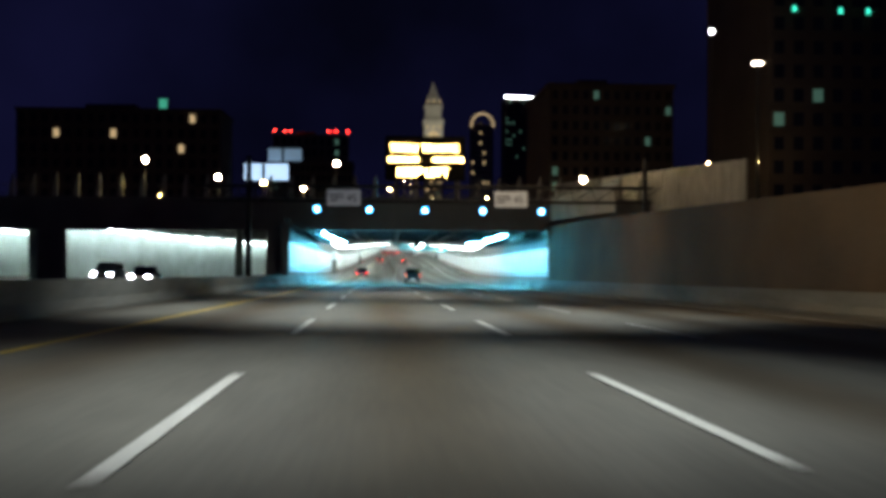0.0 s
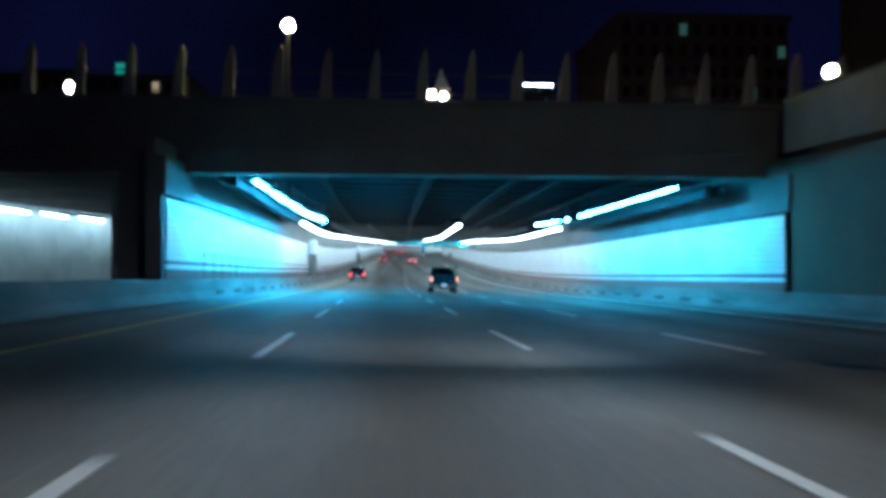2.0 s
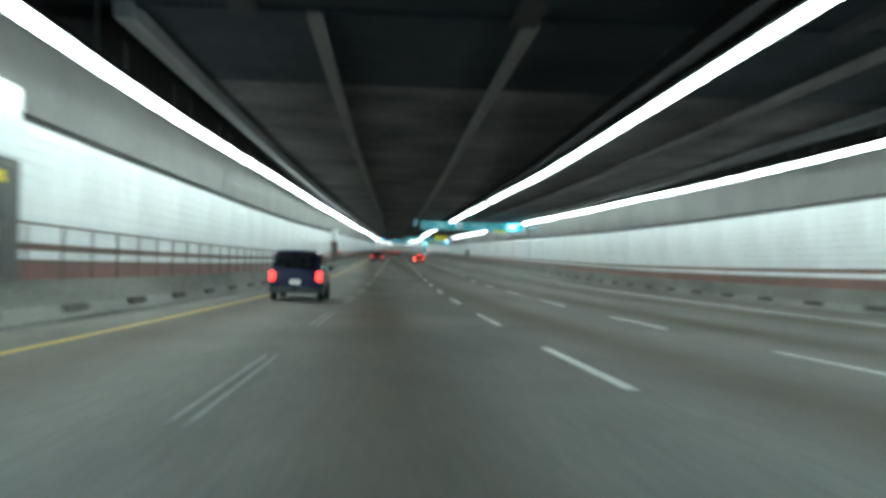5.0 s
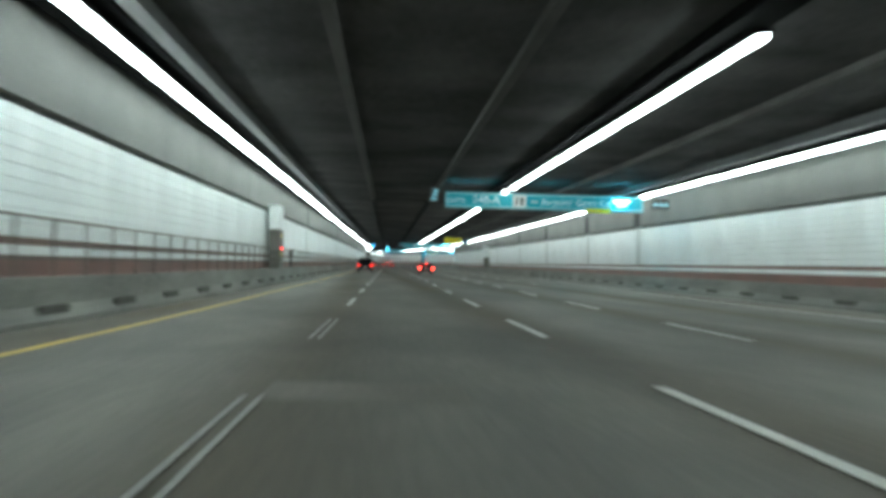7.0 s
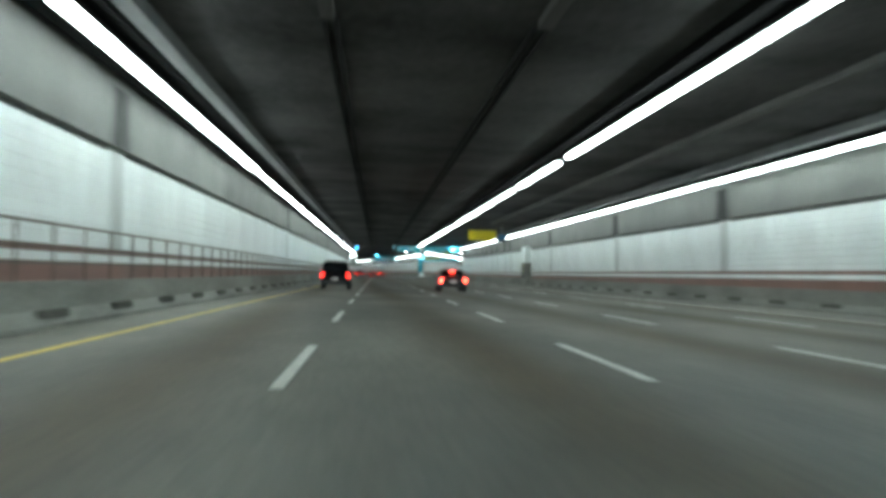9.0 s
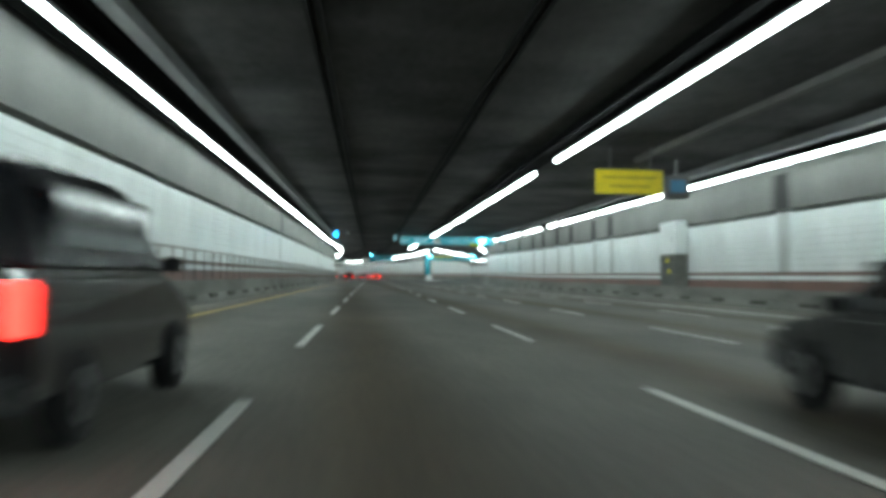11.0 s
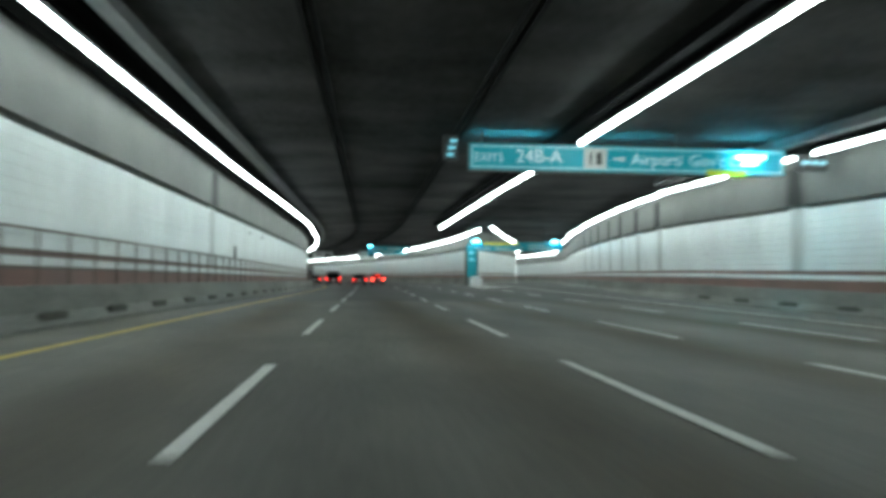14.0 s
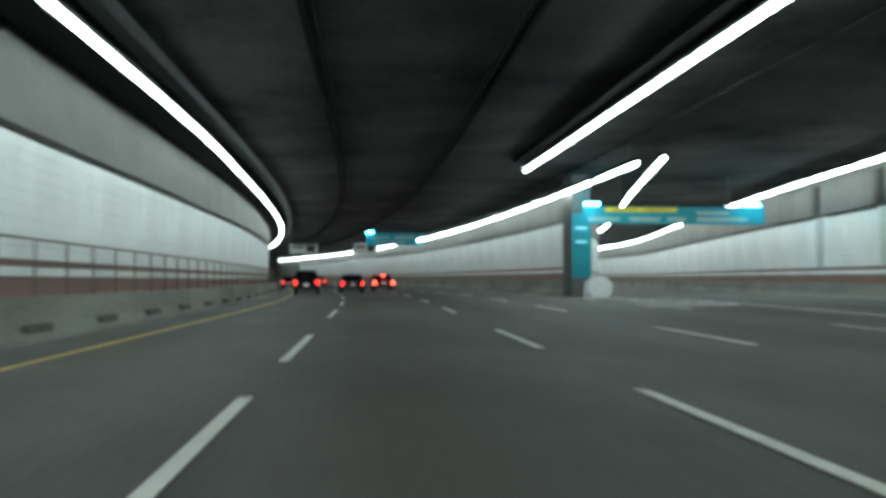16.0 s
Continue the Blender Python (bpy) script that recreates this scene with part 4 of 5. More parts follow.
t = plain_sign("exit_sign", GORE - 0.16, 10.78, 20.55, 3.87, 4.78, M_green, ((0.03, 0.2, 0.15, 0.4), (0.25, 0.42, 0.15, 0.4), (0.46, 0.56, 0.15, 0.4), (0.62, 0.9, 0.15, 0.4), (0.62, 0.8, 0.55, 0.75)),
               "green exit sign with a yellow plate over the ramp", straight_at)
part("yellow_plate", boxes((1.2, 5.0, -0.06, -0.03, 4.5, 4.74), bevel=0.01), M_sign_yellow, t)
for u0, u1 in ((1.6, 2.9), (3.2, 4.6)):
    part("word_bar", boxes((u0, u1, -0.07, -0.061, 4.58, 4.66)), M_faded, t)

# ---- the gore: column with a tall sign, crash cushion ----
ob = mesh_object("gore_column", boxes((-0.44, 0.52, 0, 2.0, -0.4, 6.43), bevel=0.06), M_concrete)
ob.matrix_basis = straight_at(GORE, 10.69)
tagged(ob, "concrete column at the nose of the exit gore", "column", kind="structure")
t = thing("gore_sign", "tall narrow green exit sign fixed to the column", "sign", m=straight_at(GORE, 10.73))
part("panel", boxes((-0.5, 0.5, -0.08, -0.03, 1.1, 4.4), bevel=0.015), M_green, t)
for z in (3.6, 2.9):
    part("word_bar", boxes((-0.3, 0.3, -0.095, -0.083, z, z + 0.12)), M_signal_dim, t)
part("bracket", boxes((-0.2, 0.2, -0.035, 0.0, 2.0, 2.1), (-0.2, 0.2, -0.035, 0.0, 3.4, 3.5)), M_steel, t)
M_cushion = mat("bright_white_reflective_plastic", (0.9, 0.92, 0.92), 0.3, vary=0.08, bump=0.02)
cush = thing("crash_cushion", "white rounded crash cushion before the gore", "crash cushion", m=straight_at(GORE - 2.8, 10.85))
bm = tube(bmesh.new(), (0, 0, 0), (0, 0, 1.15), 0.62, 0.56, 20)
bmesh.ops.bevel(bm, geom=[e for e in bm.edges if abs(e.verts[0].co.z - 1.15) < 0.01 and abs(e.verts[1].co.z - 1.15) < 0.01], offset=0.2, segments=4, affect="EDGES")
part("barrel", bm, M_cushion, cush, smooth=True)
part("marker_disc", tube(bmesh.new(), (0, -0.70, 0.62), (0, -0.64, 0.62), 0.58, sides=28), M_cushion, cush, "round white reflective disc")
for z in (0.25, 0.78):
    part("band", tube(bmesh.new(), (0, 0, z), (0, 0, z + 0.05), 0.625, sides=20), M_steel, cush)
part("base", boxes((-0.5, 0.5, -0.5, 1.6, -0.05, 0.06), bevel=0.02), M_black, cush)
gm = bmesh.new()
for i in range(7):
    box(gm, -2.0 + 0.25 * i, 1.2 - 0.12 * i, -14 + i * 1.9, -13.4 + i * 1.9, 0.02, 0.035)
ob = mesh_object("gore_stripes", gm, M_white_paint)
ob.matrix_basis = frame_at(GORE - 2, 11.3, 0.0)
tagged(ob, "worn white stripes painted before the gore", "road marking", kind="structure")

# lane signal in the tunnel
t = thing("lane_signal", "blue-green lane signal hung from the tunnel ceiling", "lane signal", m=frame_at(376.6, -3.25, 4.75) @ Matrix.Scale(0.82, 4))
part("case", boxes((-0.36, 0.36, 0.002, 0.25, -0.42, 0.36), bevel=0.03), M_housing, t)
sig = box(bmesh.new(), -0.07, 0.07, -0.03, 0.0, -0.12, 0.3)
box(sig, -0.07, 0.37, -0.03, -0.002, -0.07, 0.07, m=pose(0, 0, -0.3, 0, -45, 0))
box(sig, -0.37, 0.07, -0.03, -0.004, -0.07, 0.07, m=pose(0, 0, -0.3, 0, 45, 0))
part("arrow", sig, M_cyan_core, t, "lit arrow pointing down")
part("hanger", boxes((-0.025, 0.025, 0.1, 0.15, 0.35, 1.96)), M_housing, t)
part("arm", boxes((0.36, 1.2, 0.1, 0.16, 0.2, 0.26)), M_housing, t)
part("side_box", boxes((1.1, 1.4, 0.0, 0.25, 0.0, 0.25), bevel=0.02), M_steel, t)

# wall cabinets
for s, side, tall in ((147.5, 1, 3.55), (238.6, 1, 3.6), (344.6, -1, 3.6)):
    deep = 0.3 if side > 0 else 0.36
    long = 1.0 if side > 0 else 1.35
    neck = tall * (0.62 if side > 0 else 0.5)
    x = left_wall(s) + 0.5 if side > 0 else right_wall(s) - 0.4
    t = thing("wall_cabinet", "tall grey equipment cabinet standing on the walkway", "cabinet", "wall cabinets", frame_at(s, x, 0.8, tilt=False))
    part("body", boxes((-deep, deep, -long, long, 0, neck), bevel=0.03), M_barrier, t)
    part("head_box", boxes((-deep, deep, -long - 0.1, long + 0.1, neck, tall), bevel=0.04), M_tile, t, "pale upper box")
    part("label", boxes(((deep + 0.026) * side, (deep + 0.032) * side, -0.35, 0.25, neck - 0.45, neck - 0.25)), M_sign_yellow, t, "yellow warning label")
    part("label", boxes(((deep + 0.026) * side, (deep + 0.032) * side, -0.6, -0.1, 0.75, 0.95)), M_sign_yellow, t, "yellow warning label")
    for y0, y1 in ((0.1 - long, -0.03), (0.03, long - 0.1)):
        door = part("door", boxes(((deep + 0.002) * side, (deep + 0.025) * side, y0, y1, 0.1, neck - 0.15)), M_concrete, t)
        part("handle", boxes(((deep + 0.025) * side, (deep + 0.05) * side, y1 - 0.12 if y1 < 0 else y0 + 0.08, y1 - 0.08 if y1 < 0 else y0 + 0.12, 1.0, 1.2)), M_steel, door)
    part("lamp", boxes(((deep - 0.06) * side, (deep + 0.09) * side, -0.1, 0.1, 1.05, 1.2), bevel=0.02), M_beacon if s == 238.6 else M_housing, t)
t = thing("call_box", "small brown call box standing on the walkway", "box", m=frame_at(247.0, left_wall(247.0) + 0.5, 0.8, tilt=False))
part("post", boxes((-0.06, 0.06, -0.06, 0.06, 0, 0.7)), M_housing, t)
part("case", boxes((-0.1, 0.1, -0.16, 0.16, 0.7, 1.2), bevel=0.02), M_rail, t)
for s, z in ((425.0, 1.95), (431.0, 3.6), (437.0, 3.6)):
    t = thing("wall_sign", "small plain plate fixed to the tunnel wall", "plate", "wall plates", frame_at(s, left_wall(s) + 0.05, z, tilt=False))
    part("plate", boxes((0, 0.04, -0.3, 0.3, 0, 0.7 if z < 2 else 0.12), bevel=0.01), M_sign_back, t)
    part("stud", boxes((0.03, 0.06, -0.03, 0.03, 0.04, 0.1)), M_steel, t)

# ---- vehicles ----
M_paint_green = mat("dark_green_truck_paint", (0.003, 0.022, 0.031), 0.24, metal=0.0, vary=0.15, scale=1.5, bump=0.0, coat=0.35, sheen=0.3)
M_paint_grey = mat("dark_grey_trim_paint", (0.05, 0.052, 0.055), 0.3, metal=0.4, vary=0.15, bump=0.0, coat=0.4)
M_chrome = mat("scuffed_chrome", (0.55, 0.56, 0.57), 0.22, metal=1.0, vary=0.15, bump=0.02)
M_glass_dark = mat("dark_car_glass", (0.012, 0.014, 0.016), 0.06, vary=0.2, bump=0.0)
M_glass_tint = glass("tinted_car_glass", (0.07, 0.085, 0.09))
M_tail = mat("lit_tail_lamp", (0.6, 0.03, 0.02), 0.3, emit=(1.0, 0.03, 0.02), power=7.0)
M_badge = mat("red_badge", (0.5, 0.03, 0.02), 0.4, vary=0.1)
M_brake = mat("lit_brake_lamp", (0.8, 0.1, 0.05), 0.3, emit=(1.0, 0.05, 0.03), power=26.0)
M_bulb = mat("warm_lamp_bulb", (1.0, 0.6, 0.3), 0.3, emit=(1.0, 0.50, 0.22), power=9.0)
M_head = mat("lit_headlamp", (1, 1, 1), 0.3, emit=(0.85, 0.95, 1.0), power=90.0)
# The plate lamp's light is put in as a glow of the plate.
M_plate = mat("glowing_number_plate", (0.8, 0.8, 0.78), 0.4, emit=(1.0, 1.0, 0.97), power=0.5)
M_rim = mat("dull_alloy_rim", (0.30, 0.30, 0.31), 0.35, metal=0.9, vary=0.2)


def shell(bm, profile, width):
    """A closed body from a side outline of (y, z); width(z) gives the half width."""
    rows = []
    for sx in (-1, 1):
        rows.append([bm.verts.new((sx * width(y, z), y, z)) for y, z in profile])
    n = len(profile)
    for i in range(n):
        j = (i + 1) % n
        bm.faces.new((rows[0][i], rows[0][j], rows[1][j], rows[1][i]))
    bm.faces.new(rows[0])
    bm.faces.new(rows[1][::-1])
    return bm


def rounded(bm, r, seg=2):
    bmesh.ops.recalc_face_normals(bm, faces=bm.faces[:])
    es = [e for e in bm.edges if len(e.link_faces) == 2 and e.calc_face_angle(0) > 0.5]
    bmesh.ops.bevel(bm, geom=es, offset=r, segments=seg, affect="EDGES", clamp_overlap=True)
    return bm


def wheel(par, x, y, r, w):
    ty = bmesh.new()
    tube(ty, (x - w / 2, y, r), (x + w / 2, y, r), r, sides=28)
    rounded(ty, 0.035)
    tyre = part("wheel", ty, M_dark, par)
    o = x + (w / 2 + 0.004) * (1 if x > 0 else -1)
    i = x + (w / 2 - 0.05) * (1 if x > 0 else -1)
    part("rim", tube(bmesh.new(), (i, y, r), (o, y, r), r * 0.62, r * 0.55, 20), M_rim, tyre)
    hub = bmesh.new()
    tube(hub, (o, y, r), (o + 0.02 * (1 if x > 0 else -1), y, r), r * 0.18, sides=14)
    for k in range(5):
        a = 2 * math.pi * k / 5
        q = Vector((o, y + math.cos(a) * r * 0.36, r + math.sin(a) * r * 0.36))
        tube(hub, q - Vector((0.006, 0, 0)), q + Vector((0.006, 0, 0)), r * 0.11, sides=8)
    part("hub", hub, M_paint_grey, tyre)


def pickup(m):
    """An extended-cab pickup; its rear bumper at y = 0."""
    t = thing("pickup_truck", "dark teal-green extended-cab pickup truck with lit red tail lamps", "pickup truck", m=m)
    hw = 0.97
    arch_r, arch_f, r = 1.22, 4.72, 0.38

    def side(y0, y1, z0, z1, x, th=0.07):
        return (x - th if x > 0 else x, x if x > 0 else x + th, y0, y1, z0, z1)

    # bed sides with wheel arches cut as stepped outlines
    def bed_side(sx):
        pts = [(0.14, 0.62), (0.14, 1.24), (2.20, 1.24), (2.20, 0.55), (arch_r + 0.50, 0.55)]
        pts += [(arch_r + 0.50 * math.cos(a), 0.50 + 0.50 * math.sin(a) * 0.92) for a in [math.pi * k / 10 for k in range(0, 11)]][1:]
        pts += [(0.55, 0.58)]
        bm = bmesh.new()
        rows = [[bm.verts.new((sx * (hw - d), y, z)) for y, z in pts] for d in (0.0, 0.09)]
        n = len(pts)
        for i in range(n):
            j = (i + 1) % n
            bm.faces.new((rows[0][i], rows[0][j], rows[1][j], rows[1][i]))
        f = [bm.faces.new(rows[0]), bm.faces.new(rows[1][::-1])]
        bmesh.ops.triangulate(bm, faces=f)
        return bm

    for sx in (-1, 1):
        part("bed_side", bed_side(sx), M_paint_green, t)
        part("bed_rail", boxes((sx * hw - 0.06, sx * hw + 0.06 - 0.03 * (sx + 1), 0.14, 2.2, 1.235, 1.275), bevel=0.012), M_dark, t)
        fl = bmesh.new()
        rings = []
        for k in range(13):
            a = math.pi * k / 12
            ring = []
            for dr, dx in ((-0.03, -0.01), (0.03, -0.01), (0.03, 0.035), (-0.03, 0.035)):
                ring.append(fl.verts.new((sx * (hw + dx), arch_r + (0.51 + dr) * math.cos(a), 0.5 + (0.48 + dr) * math.sin(a))))
            rings.append(ring)
        for p, q in zip(rings, rings[1:]):
            for k in range(4):
                fl.faces.new((p[k], p[(k + 1) % 4], q[(k + 1) % 4], q[k]))
        fl.faces.new(rings[0])
        fl.faces.new(rings[-1][::-1])
        part("wheel_arch", fl, M_paint_grey, t)
        lens = part("tail_lamp", boxes((sx * 0.94 - 0.04, sx * 0.94 + 0.03, 0.1, 0.2, 0.9, 1.12), bevel=0.02), M_tail, t, "lit red tail lamp")
        part("bulb", boxes((sx * 0.94 - 0.025, sx * 0.94 + 0.015, 0.085, 0.1, 0.96, 1.06), bevel=0.005), M_bulb, lens, "bright bulb behind the lens")
        part("reverse_lens", boxes((sx * 0.94 - 0.05, sx * 0.94 + 0.04, 0.085, 0.19, 0.74, 0.815), bevel=0.01), M_sign_white, t)
    part("bed_floor", boxes((-hw + 0.05, hw - 0.05, 0.15, 2.2, 0.66, 0.72)), M_dark, t)
    part("bulkhead", boxes((-hw + 0.06, hw - 0.06, 2.12, 2.19, 0.7, 1.24)), M_paint_green, t)
    gate = part("tailgate", boxes((-0.86, 0.86, 0.08, 0.16, 0.62, 1.245), bevel=0.02), M_paint_green, t)
    part("gate_recess", boxes((-0.55, 0.55, 0.068, 0.082, 0.76, 1.02), bevel=0.006), M_paint_green, gate)
    part("gate_handle", boxes((-0.11, 0.11, 0.055, 0.085, 1.06, 1.13), bevel=0.01), M_dark, gate)
    part("badge", boxes((0.38, 0.47, 0.066, 0.078, 0.86, 0.91)), M_badge, gate)
    bumper = part("rear_bumper", boxes((-0.98, 0.98, -0.12, 0.12, 0.44, 0.62), bevel=0.035), M_chrome, t)
    part("bumper_step", boxes((-0.42, 0.42, -0.125, 0.0, 0.6, 0.626), bevel=0.005), M_dark, bumper)
    plate = part("number_plate", boxes((-0.16, 0.16, -0.14, -0.12, 0.46, 0.62), bevel=0.004), M_plate, t, "white number plate glowing as if lit from above")
    part("plate_mark", boxes((-0.12, -0.03, -0.146, -0.141, 0.51, 0.58), (0.0, 0.12, -0.146, -0.141, 0.51, 0.58)), M_black, plate)
    part("hitch", boxes((-0.05, 0.05, -0.2, 0.3, 0.34, 0.43), bevel=0.01), M_dark, t)
    part("chassis", boxes((-0.5, -0.38, 0.2, 5.2, 0.4, 0.56), (0.38, 0.5, 0.2, 5.2, 0.4, 0.56), (-0.8, 0.8, 1.16, 1.28, 0.34, 0.44), (-0.3, 0.3, 1.05, 1.4, 0.27, 0.5), (-0.7, 0.7, 2.4, 4.2, 0.42, 0.55)), M_dark, t)
    # cab and bonnet
    lower = bmesh.new()
    pts = [(2.22, 0.5), (2.22, 1.24), (4.35, 1.24), (5.45, 1.12), (5.62, 0.95), (5.62, 0.55), (arch_f + 0.5, 0.5)]
    pts += [(arch_f + 0.5 * math.cos(a), 0.48 + 0.48 * math.sin(a)) for a in [math.pi * k / 8 for k in range(1, 8)]]
    pts += [(arch_f - 0.5, 0.48)]
    shell(lower, pts, lambda y, z: hw - 0.10 * ease(4.9, 5.7, y) - 0.04 * ease(0.9, 1.3, z))
    bmesh.ops.triangulate(lower, faces=[f for f in lower.faces if len(f.verts) > 4])
    part("body", lower, M_paint_green, t)
    roof = shell(bmesh.new(), [(2.40, 1.76), (2.52, 1.84), (3.70, 1.86), (3.90, 1.79), (3.86, 1.75), (2.46, 1.74)], lambda y, z: 0.78 - 0.10 * ease(1.74, 1.86, z))
    part("roof", rounded(roof, 0.03), M_paint_green, t)
    part("cab_back", boxes((-0.90, 0.90, 2.22, 2.30, 1.2, 1.33), bevel=0.02), M_paint_green, t)
    part("rear_window", shell(bmesh.new(), [(2.27, 1.33), (2.42, 1.74), (2.412, 1.742), (2.262, 1.332)], lambda y, z: 0.84 - 0.14 * ease(1.3, 1.75, z)), M_glass_tint, t)
    part("window_divider", boxes((-0.36, -0.33, 2.28, 2.36, 1.33, 1.72), (0.33, 0.36, 2.28, 2.36, 1.33, 1.72)), M_dark, t)
    seat = part("seat", boxes((-0.75, 0.75, 2.85, 3.05, 0.7, 1.38), (-0.75, 0.75, 2.85, 3.5, 0.7, 0.85), bevel=0.05), M_dark, t)
    for u in (-0.42, 0.42):
        part("headrest", boxes((u - 0.14, u + 0.14, 2.86, 2.98, 1.40, 1.58), bevel=0.04), M_dark, seat)
    part("dashboard", boxes((-0.86, 0.86, 4.0, 4.4, 1.0, 1.27), bevel=0.04), M_dark, t)
    for sx in (-1, 1):
        for nm, (y0, y1), rad in (("rear_pillar", (2.27, 2.44), 0.06), ("door_pillar", (3.06, 3.06), 0.04), ("front_pillar", (4.40, 3.86), 0.04)):
            part(nm, tube(bmesh.new(), (sx * 0.90, y0, 1.2), (sx * 0.74, y1, 1.8), rad, rad * 0.9, 10), M_paint_green, t)
        part("shoulder_line", tube(bmesh.new(), (sx * 0.955, 0.2, 1.03), (sx * 0.94, 5.1, 1.03), 0.028, sides=10), M_paint_green, t)
        for nm, pr in (("side_window", [(2.36, 1.25), (2.50, 1.74), (3.03, 1.75), (3.03, 1.25)]), ("door_window", [(3.09, 1.25), (3.09, 1.75), (3.84, 1.75), (4.34, 1.25)])):
            bm = bmesh.new()
            vs = []
            for d in (0.0, 0.008):
                vs.append([bm.verts.new((sx * (0.895 - 0.155 * ease(1.2, 1.8, z) + d), y, z)) for y, z in pr])
            for i in range(4):
                j = (i + 1) % 4
                bm.faces.new((vs[0][i], vs[0][j], vs[1][j], vs[1][i]))
            bm.faces.new(vs[0])
            bm.faces.new(vs[1][::-1])
            part(nm, bm, M_glass_tint, t)
        part("door_handle", boxes((sx * 0.955 - 0.02, sx * 0.955 + 0.02, 3.12, 3.32, 1.08, 1.12), bevel=0.008), M_dark, t)
        part("door_seam", boxes((sx * 0.952 - 0.02, sx * 0.952 + 0.02, 3.055, 3.07, 0.56, 1.24)), M_dark, t)
        part("body_trim", boxes((sx * 0.965 - 0.012, sx * 0.965 + 0.012, 2.25, 4.2, 0.78, 0.83)), M_chrome, t)
        part("sill_step", boxes((sx * 0.93 - 0.07, sx * 0.93 + 0.07, 2.3, 4.15, 0.40, 0.46), bevel=0.015), M_dark, t)
        mir = part("mirror", boxes((sx * 1.09 - 0.11, sx * 1.09 + 0.11, 3.98, 4.1, 1.24, 1.46), bevel=0.03), M_dark, t)
        part("mirror_arm", boxes((sx * 0.97 - 0.07, sx * 0.97 + 0.07, 4.02, 4.08, 1.26, 1.3)), M_dark, mir)
        part("mirror_glass", boxes((sx * 1.09 - 0.09, sx * 1.09 + 0.09, 3.972, 3.979, 1.27, 1.43)), M_chrome, mir)
        for y in (arch_r, arch_f):
            wheel(t, sx * 0.84, y, r, 0.26)
        part("headlamp", boxes((sx * 0.75 - 0.12, sx * 0.75 + 0.12, 5.55, 5.63, 0.8, 0.98), bevel=0.02), M_sign_white, t)
        part("mud_flap", boxes((sx * 0.84 - 0.13, sx * 0.84 + 0.13, 0.72, 0.735, 0.2, 0.6)), M_dark, t)
    part("windscreen", shell(bmesh.new(), [(3.90, 1.77), (4.41, 1.28), (4.425, 1.285), (3.915, 1.775)], lambda y, z: 0.84 - 0.14 * ease(1.25, 1.8, z)), M_glass_tint, t)
    part("front_bumper", boxes((-0.95, 0.95, 5.5, 5.75, 0.42, 0.62), bevel=0.04), M_chrome, t)
    return t


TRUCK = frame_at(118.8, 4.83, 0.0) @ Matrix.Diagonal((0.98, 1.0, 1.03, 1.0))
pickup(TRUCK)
M_stand = mat("worn_olive_yellow_paint", (0.22, 0.22, 0.04), 0.6, vary=0.3)
stand = thing("cargo_stand", "worn yellow upright stand with a dark crossbar, in the truck bed", "stand", m=TRUCK @ pose(0.82, 1.0, 0.72))
part("upright", boxes((-0.05, 0.05, -0.05, 0.05, 0, 1.12), bevel=0.01), M_stand, stand)
part("crossbar", box(bmesh.new(), -0.40, 0.0, -0.03, 0.03, -0.035, 0.035, bevel=0.01, m=pose(0, 0, 1.02, 0, -8, 0)), M_stand, stand)
part("head", boxes((-0.12, 0.16, -0.08, 0.08, 1.08, 1.19), bevel=0.02), M_dark, stand)
part("hook", boxes((0.16, 0.27, -0.03, 0.03, 1.06, 1.12), bevel=0.01), M_dark, stand)
part("cable", tube(bmesh.new(), (0.24, 0, 1.07), (0.06, 0, 0.6), 0.012, sides=8), M_dark, stand)
part("foot", boxes((-0.2, 0.2, -0.2, 0.2, 0, 0.04)), M_dark, stand)


